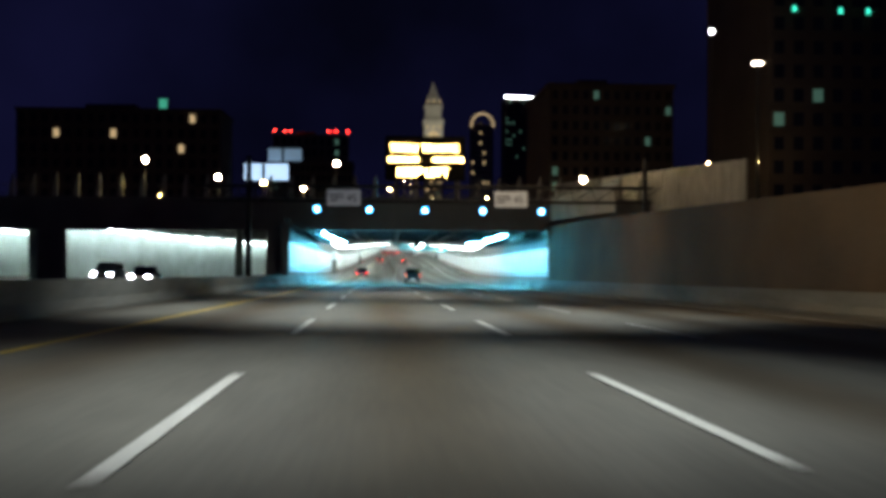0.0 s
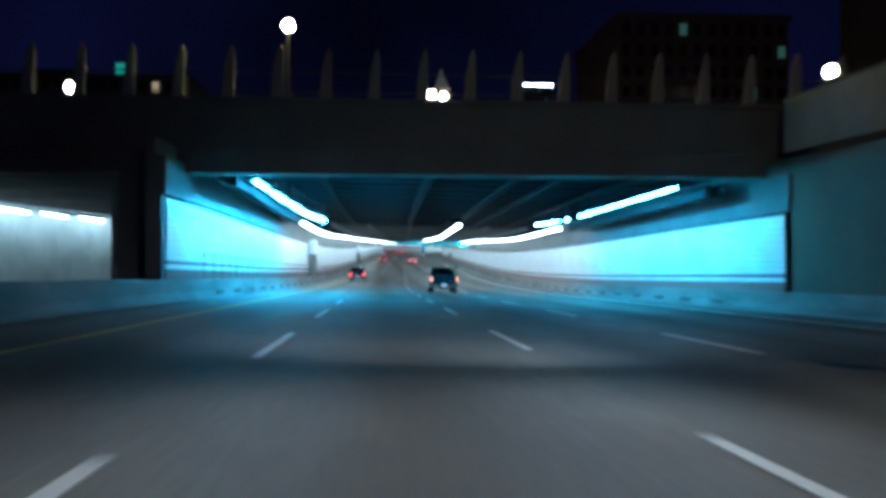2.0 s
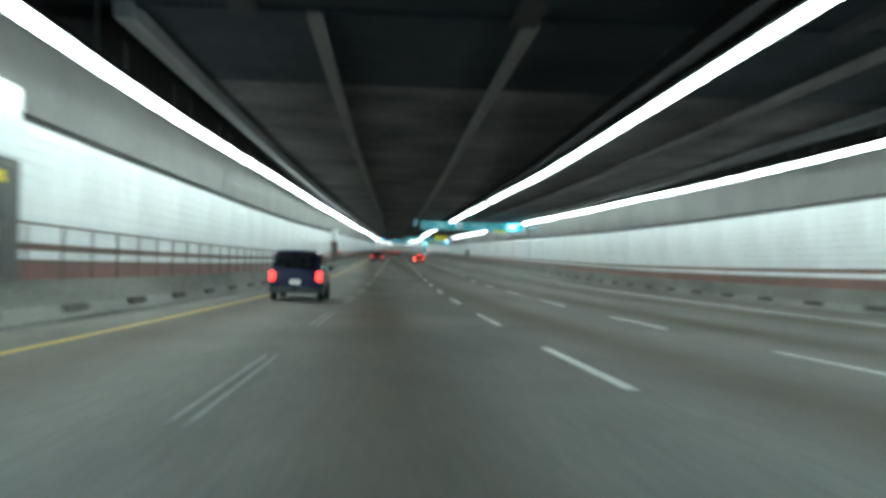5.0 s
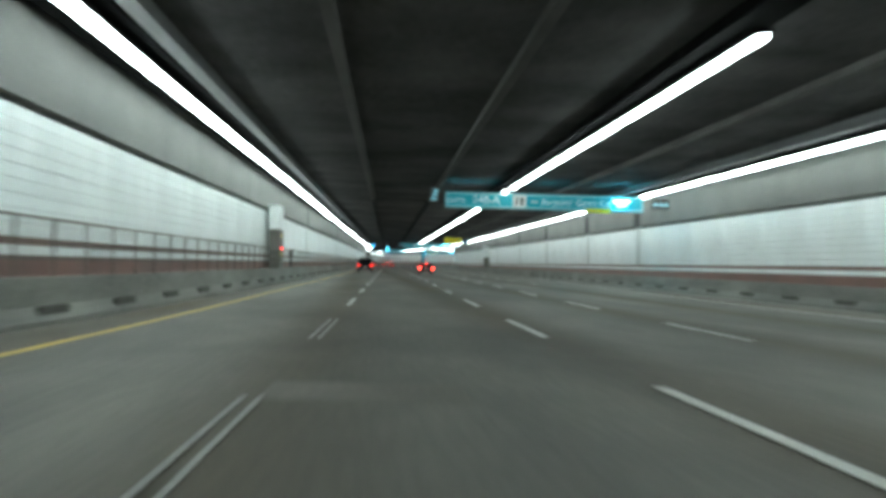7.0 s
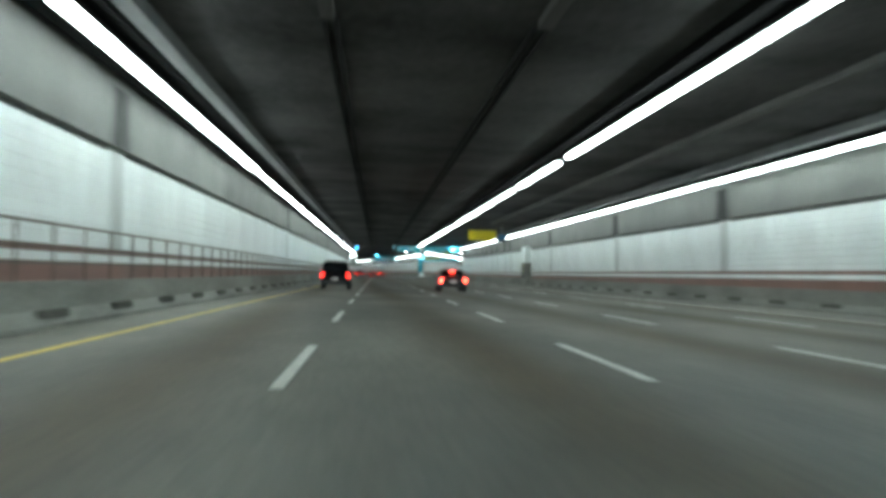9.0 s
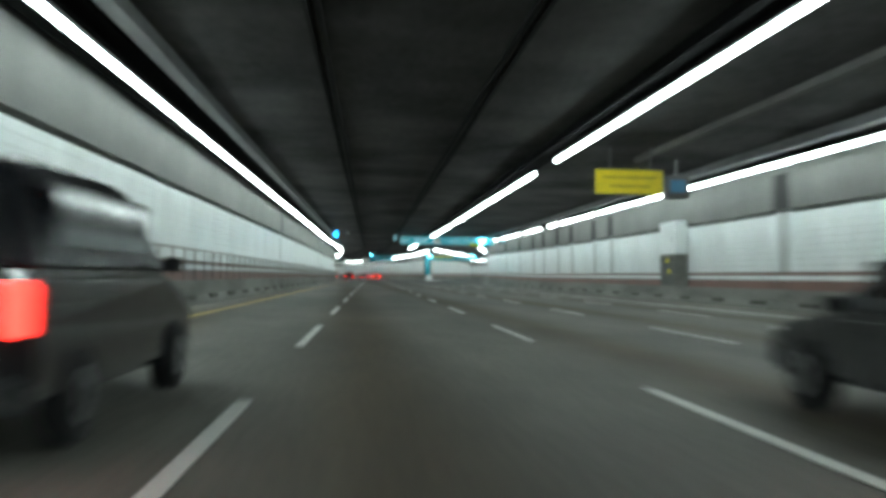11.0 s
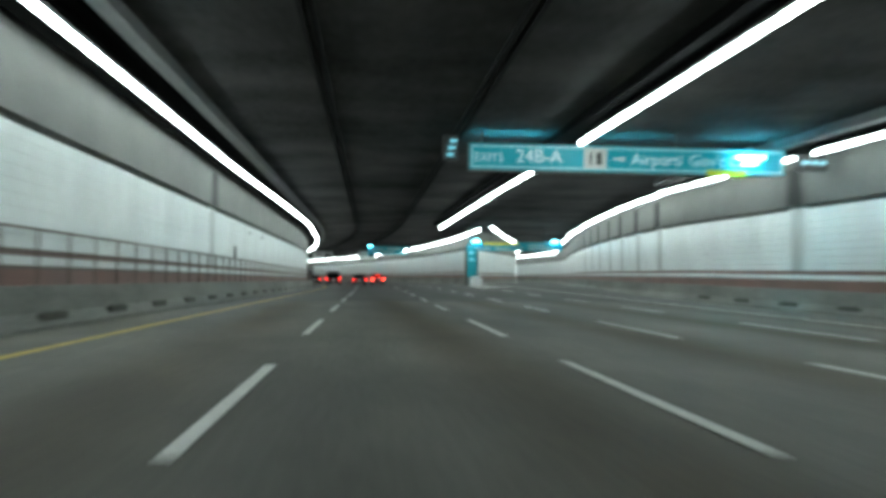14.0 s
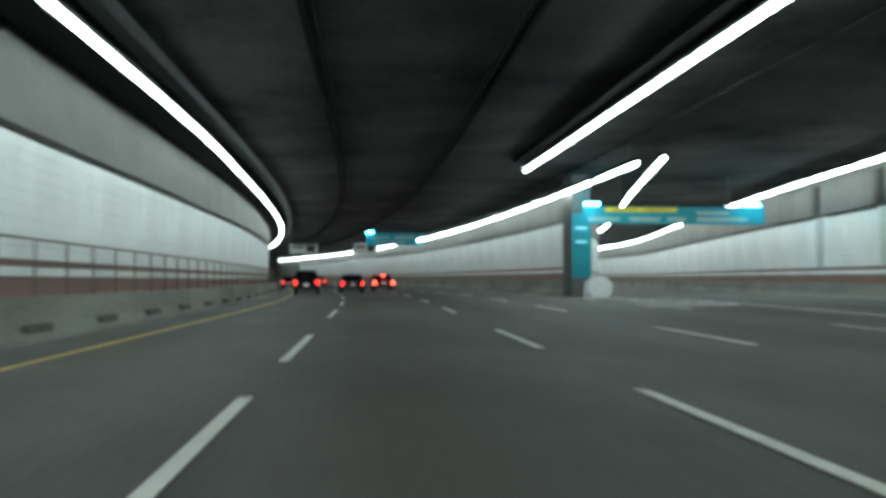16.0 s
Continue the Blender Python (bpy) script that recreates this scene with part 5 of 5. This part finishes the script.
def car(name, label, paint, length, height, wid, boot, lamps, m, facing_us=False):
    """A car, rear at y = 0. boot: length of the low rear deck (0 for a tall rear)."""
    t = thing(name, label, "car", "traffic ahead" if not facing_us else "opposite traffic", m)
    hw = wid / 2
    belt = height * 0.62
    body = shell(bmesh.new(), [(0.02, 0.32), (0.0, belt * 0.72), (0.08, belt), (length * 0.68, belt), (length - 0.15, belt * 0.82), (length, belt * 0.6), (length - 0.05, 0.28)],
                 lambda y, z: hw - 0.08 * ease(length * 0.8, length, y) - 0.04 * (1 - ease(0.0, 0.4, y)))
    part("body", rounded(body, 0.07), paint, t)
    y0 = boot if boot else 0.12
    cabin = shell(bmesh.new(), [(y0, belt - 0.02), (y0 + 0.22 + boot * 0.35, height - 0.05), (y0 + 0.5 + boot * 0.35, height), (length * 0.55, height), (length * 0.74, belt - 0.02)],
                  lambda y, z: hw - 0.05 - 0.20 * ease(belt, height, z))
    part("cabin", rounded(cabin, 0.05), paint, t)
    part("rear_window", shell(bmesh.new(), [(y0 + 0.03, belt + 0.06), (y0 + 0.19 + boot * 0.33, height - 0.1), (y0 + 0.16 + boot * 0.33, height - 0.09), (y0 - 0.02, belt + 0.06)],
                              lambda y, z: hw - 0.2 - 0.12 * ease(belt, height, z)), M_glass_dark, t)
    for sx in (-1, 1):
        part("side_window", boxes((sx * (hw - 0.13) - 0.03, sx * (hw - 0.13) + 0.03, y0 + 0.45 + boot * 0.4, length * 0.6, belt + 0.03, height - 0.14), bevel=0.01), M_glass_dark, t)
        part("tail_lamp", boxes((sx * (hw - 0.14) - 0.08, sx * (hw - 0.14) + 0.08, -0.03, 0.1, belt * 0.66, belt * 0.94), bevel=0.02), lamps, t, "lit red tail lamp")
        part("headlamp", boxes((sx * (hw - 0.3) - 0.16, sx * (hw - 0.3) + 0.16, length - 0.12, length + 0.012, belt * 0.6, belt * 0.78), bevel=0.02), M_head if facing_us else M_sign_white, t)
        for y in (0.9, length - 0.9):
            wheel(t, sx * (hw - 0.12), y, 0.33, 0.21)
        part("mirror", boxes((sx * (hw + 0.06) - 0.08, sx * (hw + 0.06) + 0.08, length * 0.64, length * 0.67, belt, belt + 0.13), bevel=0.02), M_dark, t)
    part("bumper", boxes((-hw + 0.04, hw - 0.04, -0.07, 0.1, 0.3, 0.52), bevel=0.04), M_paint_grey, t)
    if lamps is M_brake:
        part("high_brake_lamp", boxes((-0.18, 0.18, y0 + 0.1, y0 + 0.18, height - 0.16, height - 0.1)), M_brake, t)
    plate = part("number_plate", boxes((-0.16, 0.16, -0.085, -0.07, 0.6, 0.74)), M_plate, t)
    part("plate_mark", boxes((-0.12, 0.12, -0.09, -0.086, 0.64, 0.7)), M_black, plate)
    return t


M_black_car = mat("black_car_paint", (0.012, 0.012, 0.016), 0.2, vary=0.1, bump=0.0, coat=0.6)
M_blue_car = mat("dark_blue_car_paint", (0.012, 0.02, 0.06), 0.22, vary=0.1, bump=0.0, coat=0.6)
M_silver_car = mat("silver_car_paint", (0.35, 0.35, 0.36), 0.28, metal=0.6, vary=0.1, bump=0.0, coat=0.4)
M_red_car = mat("dark_red_car_paint", (0.12, 0.012, 0.012), 0.25, vary=0.1, bump=0.0, coat=0.5)
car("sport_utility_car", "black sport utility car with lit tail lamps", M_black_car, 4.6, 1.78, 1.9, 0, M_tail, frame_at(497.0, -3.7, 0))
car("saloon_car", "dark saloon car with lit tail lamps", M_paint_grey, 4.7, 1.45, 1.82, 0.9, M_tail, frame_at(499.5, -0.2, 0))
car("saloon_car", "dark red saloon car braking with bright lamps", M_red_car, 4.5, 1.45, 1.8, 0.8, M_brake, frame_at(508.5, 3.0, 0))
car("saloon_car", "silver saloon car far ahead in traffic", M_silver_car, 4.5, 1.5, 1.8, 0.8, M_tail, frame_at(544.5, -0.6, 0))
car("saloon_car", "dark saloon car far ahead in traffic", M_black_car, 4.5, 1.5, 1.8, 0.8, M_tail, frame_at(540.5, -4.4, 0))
# stand-ins added to repeat the traffic ahead on earlier stretches of road
car("sport_utility_car", "added dark blue car repeating the one ahead, in the lane beside the wall", M_blue_car, 4.5, 1.76, 1.86, 0, M_tail, frame_at(163.2, -3.05, 0))
car("repeated_tall_car", "added black car repeating the one ahead, in the lane beside the wall", M_black_car, 4.8, 1.82, 1.92, 0, M_tail, frame_at(299.2, -3.0, 0))
car("saloon_car", "added dark grey saloon car repeating one ahead, braking in the next lane", M_paint_grey, 4.6, 1.45, 1.8, 0.85, M_brake, frame_at(298.0, 4.5, 0))
car("saloon_car", "dark saloon car with headlamps on the opposite carriageway", M_black_car, 4.6, 1.45, 1.82, 0.9, M_tail, frame_at(77, -18.2, -0.05, 183), True)
car("sport_utility_car", "dark car with headlamps on the opposite carriageway", M_paint_grey, 4.6, 1.7, 1.9, 0, M_tail, frame_at(82, -22.4, -0.05, 182), True)

# ---- the city beyond ----


def lamp_post(x, y, ztop, zbase, bulb, label="street lamp with a glowing head on a dark post", head=0.28, group="street lamps"):
    t = thing("street_lamp", label, "street lamp", group, Matrix.Translation((x, y, zbase)))
    h = ztop - zbase
    part("pole", tube(bmesh.new(), (0, 0, 0), (0, 0, h), 0.1, 0.06, 10), M_housing, t)
    bm = bmesh.new()
    bmesh.ops.create_uvsphere(bm, u_segments=14, v_segments=8, radius=head)
    bmesh.ops.translate(bm, verts=bm.verts[:], vec=(0, 0, h + head * 0.6))
    part("globe", bm, bulb, t, smooth=True)
    part("cap", tube(bmesh.new(), (0, 0, h + head * 1.55), (0, 0, h + head * 1.9), head * 0.6, 0.02, 10), M_housing, t)
    return t


deck_z = road_z(PORTAL) + 8.5
for x, y, z, r in ((-3.85, 95.2, 9.4, 0.25), (3.5, 110.5, 8.95, 0.24), (4.33, 111.7, 9.05, 0.22), (21.9, 96.2, 7.95, 0.28), (-23.0, 95.2, 9.6, 0.26), (-18.35, 110.5, 9.0, 0.3), (-15.7, 133.2, 9.6, 0.4), (-9.0, 118.0, 8.3, 0.3), (3, 190, 12.5, 0.25), (10.5, 170, 9.5, 0.3)):
    lamp_post(x, y, z, 5.6 if y > 131 else deck_z if y > 93 else 3.1, M_lamp_near if 93 < y < 120 else M_lamp_warm, head=r)


def small_lights(n, seed, x0, x1, y, z0, z1, bulb, label):
    rnd = random.Random(seed)
    for i in range(n):
        x, z, d = rnd.uniform(x0, x1), rnd.uniform(z0, z1), y + rnd.uniform(-30, 60)
        lamp_post(x, d, z, 5.5, bulb, label, rnd.uniform(0.12, 0.24), "far small lamps")


small_lights(16, 4, -62, 5, 170, 8.5, 10.5, M_lamp_warm, "small far street lamp with a warm glow")
small_lights(8, 6, 5, 45, 170, 8.0, 10.0, M_lamp_warm, "small far street lamp with a warm glow")


def building(name, label, x0, x1, y, depth, z1, facade, cols, rows, lit, seed, glow, zb=5.5, inset=0.0):
    """A block with its storeys of recessed windows; some are lit."""
    rnd = random.Random(seed)
    t = thing(name, label, "building", "city buildings", Matrix.Translation((x0, y, zb)))
    w, h = x1 - x0, z1 - zb
    part("wall", boxes((0, w, 0, depth, 0, h)), facade, t)
    part("roof", boxes((-0.4, w + 0.4, -0.4, depth + 0.4, h, h + 0.9), (w * 0.3, w * 0.55, depth * 0.3, depth * 0.6, h + 0.9, h + 3.2)), facade, t)
    gw, gh = w / cols, min(h, 45.0) / rows
    for r in range(rows):
        for c in range(cols):
            u, v = c * gw + gw * 0.25, h - (r + 1) * gh + gh * 0.25
            on = rnd.random() < lit
            part("window", boxes((u, u + gw * 0.5, -0.12, -0.02, v, v + gh * 0.55)), glow if on else M_win_dark, t)
            part("sill", boxes((u - 0.1, u + gw * 0.5 + 0.1, -0.3, -0.02, v - 0.25, v - 0.05)), facade, t)
    for k in range(1, rows):
        z = h - k * gh
        part("ledge", boxes((-0.15, w + 0.15, -0.25, 0.0, z - 0.15, z + 0.1)), facade, t)
    return t


building("brick_building", "dark brown brick building with few lit windows", -112, -49, 300, 25, 43.5, M_facade, 18, 8, 0.05, 11, M_win_warm)
building("brick_building", "dark terraced building beside the road with few lit windows", 36, 62, 190, 30, 34, M_facade, 12, 9, 0.05, 12, M_win_green)
building("brick_building", "tall dark building beside the road with few lit windows", 67, 122, 154, 30, 53.5, M_facade, 16, 11, 0.04, 13, M_win_green)
building("brick_building", "dark low building behind the trees", -30, -8, 330, 25, 30, M_facade, 12, 7, 0.06, 14, M_win_warm)
building("office_tower", "tall office tower with greenish lit windows", 98, 121, 700, 25, 112, M_facade, 9, 14, 0.12, 15, M_win_green)
t = thing("tower_crown", "row of white lights round the top of an office tower", "lights", m=Matrix.Translation((98, 699.8, 112)))
part("bar", boxes((0, 23, 0, 0.5, 0.9, 1.2)), M_housing, t)
for i in range(8):
    part("lamp", boxes((i * 3.1, i * 3.1 + 1.3, -0.6, -0.1, 1.2, 2.6), bevel=0.1), M_lamp_white, t)
# arched tower
t = building("arched_tower", "pale stone tower with a lit arched top", 72, 89, 700, 15, 92, M_facade_pale, 6, 12, 0.12, 16, M_win_warm)
for k in range(13):
    a = math.pi * k / 12
    part("arch_light", box(bmesh.new(), -0.9, 0.9, -0.6, 0.0, -0.9, 0.9, m=Matrix.Translation((8.5 - 8.3 * math.cos(a), 0, 86.5 + 9.0 * math.sin(a)))), M_win_warm, t)
# clock tower
ct = thing("clock_tower", "pale floodlit stone clock tower with a stepped pointed top", "clock tower", m=Matrix.Translation((43, 690, 5.5)))
part("shaft", boxes((-7, 7, 0, 14, 0, 86.5)), M_facade_pale, ct)
part("belfry", boxes((-8, 8, -1, 15, 86.5, 89.5), (-6, 6, 1, 13, 89.5, 98.5), (-7, 7, 0, 14, 98.5, 100.5)), M_facade_pale, ct)
sp = bmesh.new()
bmesh.ops.create_cone(sp, cap_ends=True, segments=4, radius1=8.0, radius2=0.4, depth=18, matrix=Matrix.Translation((0, 7, 109.5)) @ pose(0, 0, 0, 0, 0, 45))
part("spire", sp, M_facade_pale, ct)
face = tube(bmesh.new(), (0, -0.5, 76.5), (0, 0.02, 76.5), 4.2, sides=28)
cf = part("clock_face", face, M_win_warm, ct)
part("clock_marks", boxes((-0.3, 0.3, -0.7, -0.52, 76.5, 79.9), (-0.3, 2.4, -0.72, -0.53, 76.2, 76.8)), M_black, cf)
for i in range(4):
    for k in range(7):
        part("window", boxes((-5.4 + i * 3.1, -3.9 + i * 3.1, -0.2, -0.02, 24 + k * 6, 27.4 + k * 6)), M_win_warm if (i + k) % 2 == 0 else M_win_dark, ct)
for z in (83.0, 102.0):
    part("lantern", boxes((-5.5, -4, -1.6, -1.0, z, z + 1.6), (-0.8, 0.8, -1.6, -1.0, z, z + 1.6), (4, 5.5, -1.6, -1.0, z, z + 1.6), bevel=0.2), M_win_warm, ct)
# red beacons on a far roof
building("office_block", "dark far office block with red roof beacons", -52, -14, 480, 20, 57, M_facade, 10, 8, 0.08, 17, M_win_green)
for i, x in enumerate((-51.5, -46, -43.5, -24, -20, -14)):
    b = thing("roof_beacon", "small red warning light on a roof", "beacon", "roof beacons", Matrix.Translation((x, 482, 57.9)))
    part("stem", tube(bmesh.new(), (0, 0, 0), (0, 0, 1.6), 0.12, sides=8), M_housing, b)
    part("lamp", tube(bmesh.new(), (0, 0, 1.6), (0, 0, 2.5), 0.45, 0.3, 10), M_beacon, b)
# lit billboard
M_bill = mat("lit_billboard", (0.7, 0.8, 0.9), 0.4, emit=(0.50, 0.72, 1.0), power=0.9)
M_bill_dim = mat("dim_billboard", (0.4, 0.5, 0.6), 0.4, emit=(0.35, 0.55, 0.75), power=0.22)
for x, y, z, w, h, glow, words in ((-52.6, 380, 27.6, 17.6, 6.6, M_bill, "bright pale blue lit billboard on posts"), (-43.5, 384, 35.6, 13.5, 5.2, M_bill_dim, "dim blue-green lit billboard on posts")):
    bb = thing("billboard", words, "billboard", "billboards", Matrix.Translation((x, y, 5.5)))
    part("panel", boxes((0, w, 0, 0.4, z - 5.5, z - 5.5 + h), bevel=0.05), glow, bb)
    part("frame", boxes((-0.2, w + 0.2, 0.1, 0.5, z - 5.8, z - 5.5), (-0.2, w + 0.2, 0.1, 0.5, z - 5.5 + h, z - 5.3 + h)), M_housing, bb)
    part("swoosh", boxes((w * 0.40, w * 0.47, -0.06, -0.01, z - 5.4, z - 5.6 + h), bevel=0.02), M_black, bb, "dark curved shape across the panel")
    for u in (0.25, 0.75):
        part("post", tube(bmesh.new(), (w * u, 0.4, 0), (w * u, 0.4, z - 5.6), 0.4, sides=12), M_housing, bb)
# ribbed pale wall on the street to the right
rw = thing("ribbed_wall", "pale ribbed metal wall along the upper street", "wall")
M_ribbed = mat("pale_ribbed_metal", (0.5, 0.5, 0.47), 0.6, vary=0.35, scale=0.6)
for i in range(52):
    s = 64 + i * 2.0
    x = 26.5 + 6.5 * i / 51
    zb = 4.6 + 5.0 * i / 51
    m = Matrix.Translation((x, s, zb))
    part("panel", box(bmesh.new(), 0, 0.12, 0.0, 2.02, -1.4 - 4.0 * i / 51, 2.7, bevel=0.03, m=m), M_rail, rw)
    for u in (0.1, 1.1):
        part("rib", box(bmesh.new(), -0.16, 0.0, u, u + 0.62, -1.3 - 3.8 * i / 51, 2.85, bevel=0.02, m=m), M_ribbed, rw)
for x in (53.9, 56.1, 59.9, 62.2):
    lamp_post(x, 147, 14.5, 5.6, M_lamp_warm, "small warm lamp before the dark building", 0.2, "small lamps by the building")
# pale ribbed fence standing on the retaining wall
rf = thing("ribbed_fence", "pale ribbed metal fence on top of the retaining wall", "fence")
for i in range(14):
    s = 66.5 + i * 1.8
    m = Matrix.Translation((17.65, s, 3.66))
    part("panel", box(bmesh.new(), -0.05, 0.05, 0.0, 1.8, 0.0, 2.25, bevel=0.02, m=m), M_rail, rf)
    for k in range(4):
        part("rib", box(bmesh.new(), -0.11, -0.052, 0.05 + k * 0.45, 0.29 + k * 0.45, 0.02, 2.22, m=m), M_ribbed, rf)
part("top_rail", boxes((17.55, 17.75, 66.4, 91.8, 5.92, 6.02), bevel=0.02), M_sign_back, rf)
# unseen lamps added on span wires over the cut; a high mast lamp on the street
M_mast = mat("mast_lamp", (1, 0.9, 0.7), 0.4, emit=(1.0, 0.86, 0.62), power=25.0)
for y, z, heads in ((6.6, 11.0, (0.6,)), (24.0, 15.0, (8.0,)), (25.6, 15.0, (0.8,)), (46.5, 15.0, (0.4,)), (52.0, 17.0, (8.0,))):
    t = thing("span_wire_lamp", "unseen road lamp added on a wire across the open cut", "street lamp", "road lamps", Matrix.Translation((0, y, z)))
    part("wire", tube(bmesh.new(), (-58, 0, 0.75), (58, 0, 0.75), 0.02, sides=6), M_housing, t)
    for x in (-58, 58):
        part("pole", tube(bmesh.new(), (x, 0, -z + (0.2 if x < 0 else 4.2)), (x, 0, 0.9), 0.16, 0.1, 12), M_housing, t)
    for x in heads:
        part("stem", tube(bmesh.new(), (x, 0, 0.3), (x, 0, 0.75), 0.03, sides=8), M_housing, t)
        part("head", boxes((x - 0.45, x + 0.45, -0.2, 0.2, 0.12, 0.32), bevel=0.05), M_housing, t)
t = thing("mast_lamp", "high mast lamp over the street", "street lamp", "", Matrix.Translation((61.2, 145, 5.5)))
part("pole", tube(bmesh.new(), (0, 0, 0), (0, 0, 25.2), 0.35, 0.15, 12), M_housing, t)
part("arm", boxes((-0.6, 0.6, -0.08, 0.08, 25.2, 25.35)), M_housing, t)
for u in (-0.5, 0.5):
    part("lamp", boxes((u - 0.3, u + 0.3, -0.3, 0.3, 24.95, 25.18), bevel=0.05), M_mast, t)
M_lamp_green = mat("green_lamp", (0.1, 0.6, 0.5), 0.4, emit=(0.05, 0.8, 0.55), power=1.2)
for x, z in ((71.2, 41.0), (79.3, 40.8), (84.2, 40.8)):
    t = thing("facade_lamp", "small green lamp fixed to the dark facade", "lamp", "green facade lamps", Matrix.Translation((x, 154.0, z)) @ Matrix.Scale(1.28, 4))
    part("plate", boxes((-0.5, 0.5, -0.3, 0.0, -0.1, 1.3), bevel=0.05), M_housing, t)
    part("lamp", tube(bmesh.new(), (0, -0.45, 0.2), (0, -0.3, 0.9), 0.28, 0.22, 12), M_lamp_green, t)
t = thing("roof_lamp", "green lit box on the roof of a brick building", "lamp", "", Matrix.Translation((-67.5, 303, 44.4)) @ Matrix.Scale(1.25, 4))
part("box", boxes((-1.2, 1.2, 0, 1.0, 0, 3.0), bevel=0.05), M_housing, t)
part("panel", boxes((-1.0, 1.0, -0.1, 0.0, 0.3, 2.8)), mat("green_panel_light", (0.1, 0.5, 0.35), 0.4, emit=(0.1, 0.7, 0.45), power=0.35), t)
lamp_post(43.0, 116.0, 28.5, 5.0, M_lamp_white, "tall white street lamp beside the building", 0.25)
# floodlight on the clock tower
ld = bpy.data.lights.new("tower_floodlight", "SPOT")
ld.energy, ld.color, ld.spot_size, ld.spot_blend, ld.shadow_soft_size = 120000, (1.0, 0.93, 0.72), radians(38), 0.6, 0.5
lo = new("tower_floodlight", ld)
lo.matrix_basis = look((36, 628, 48), (43, 694, 95))
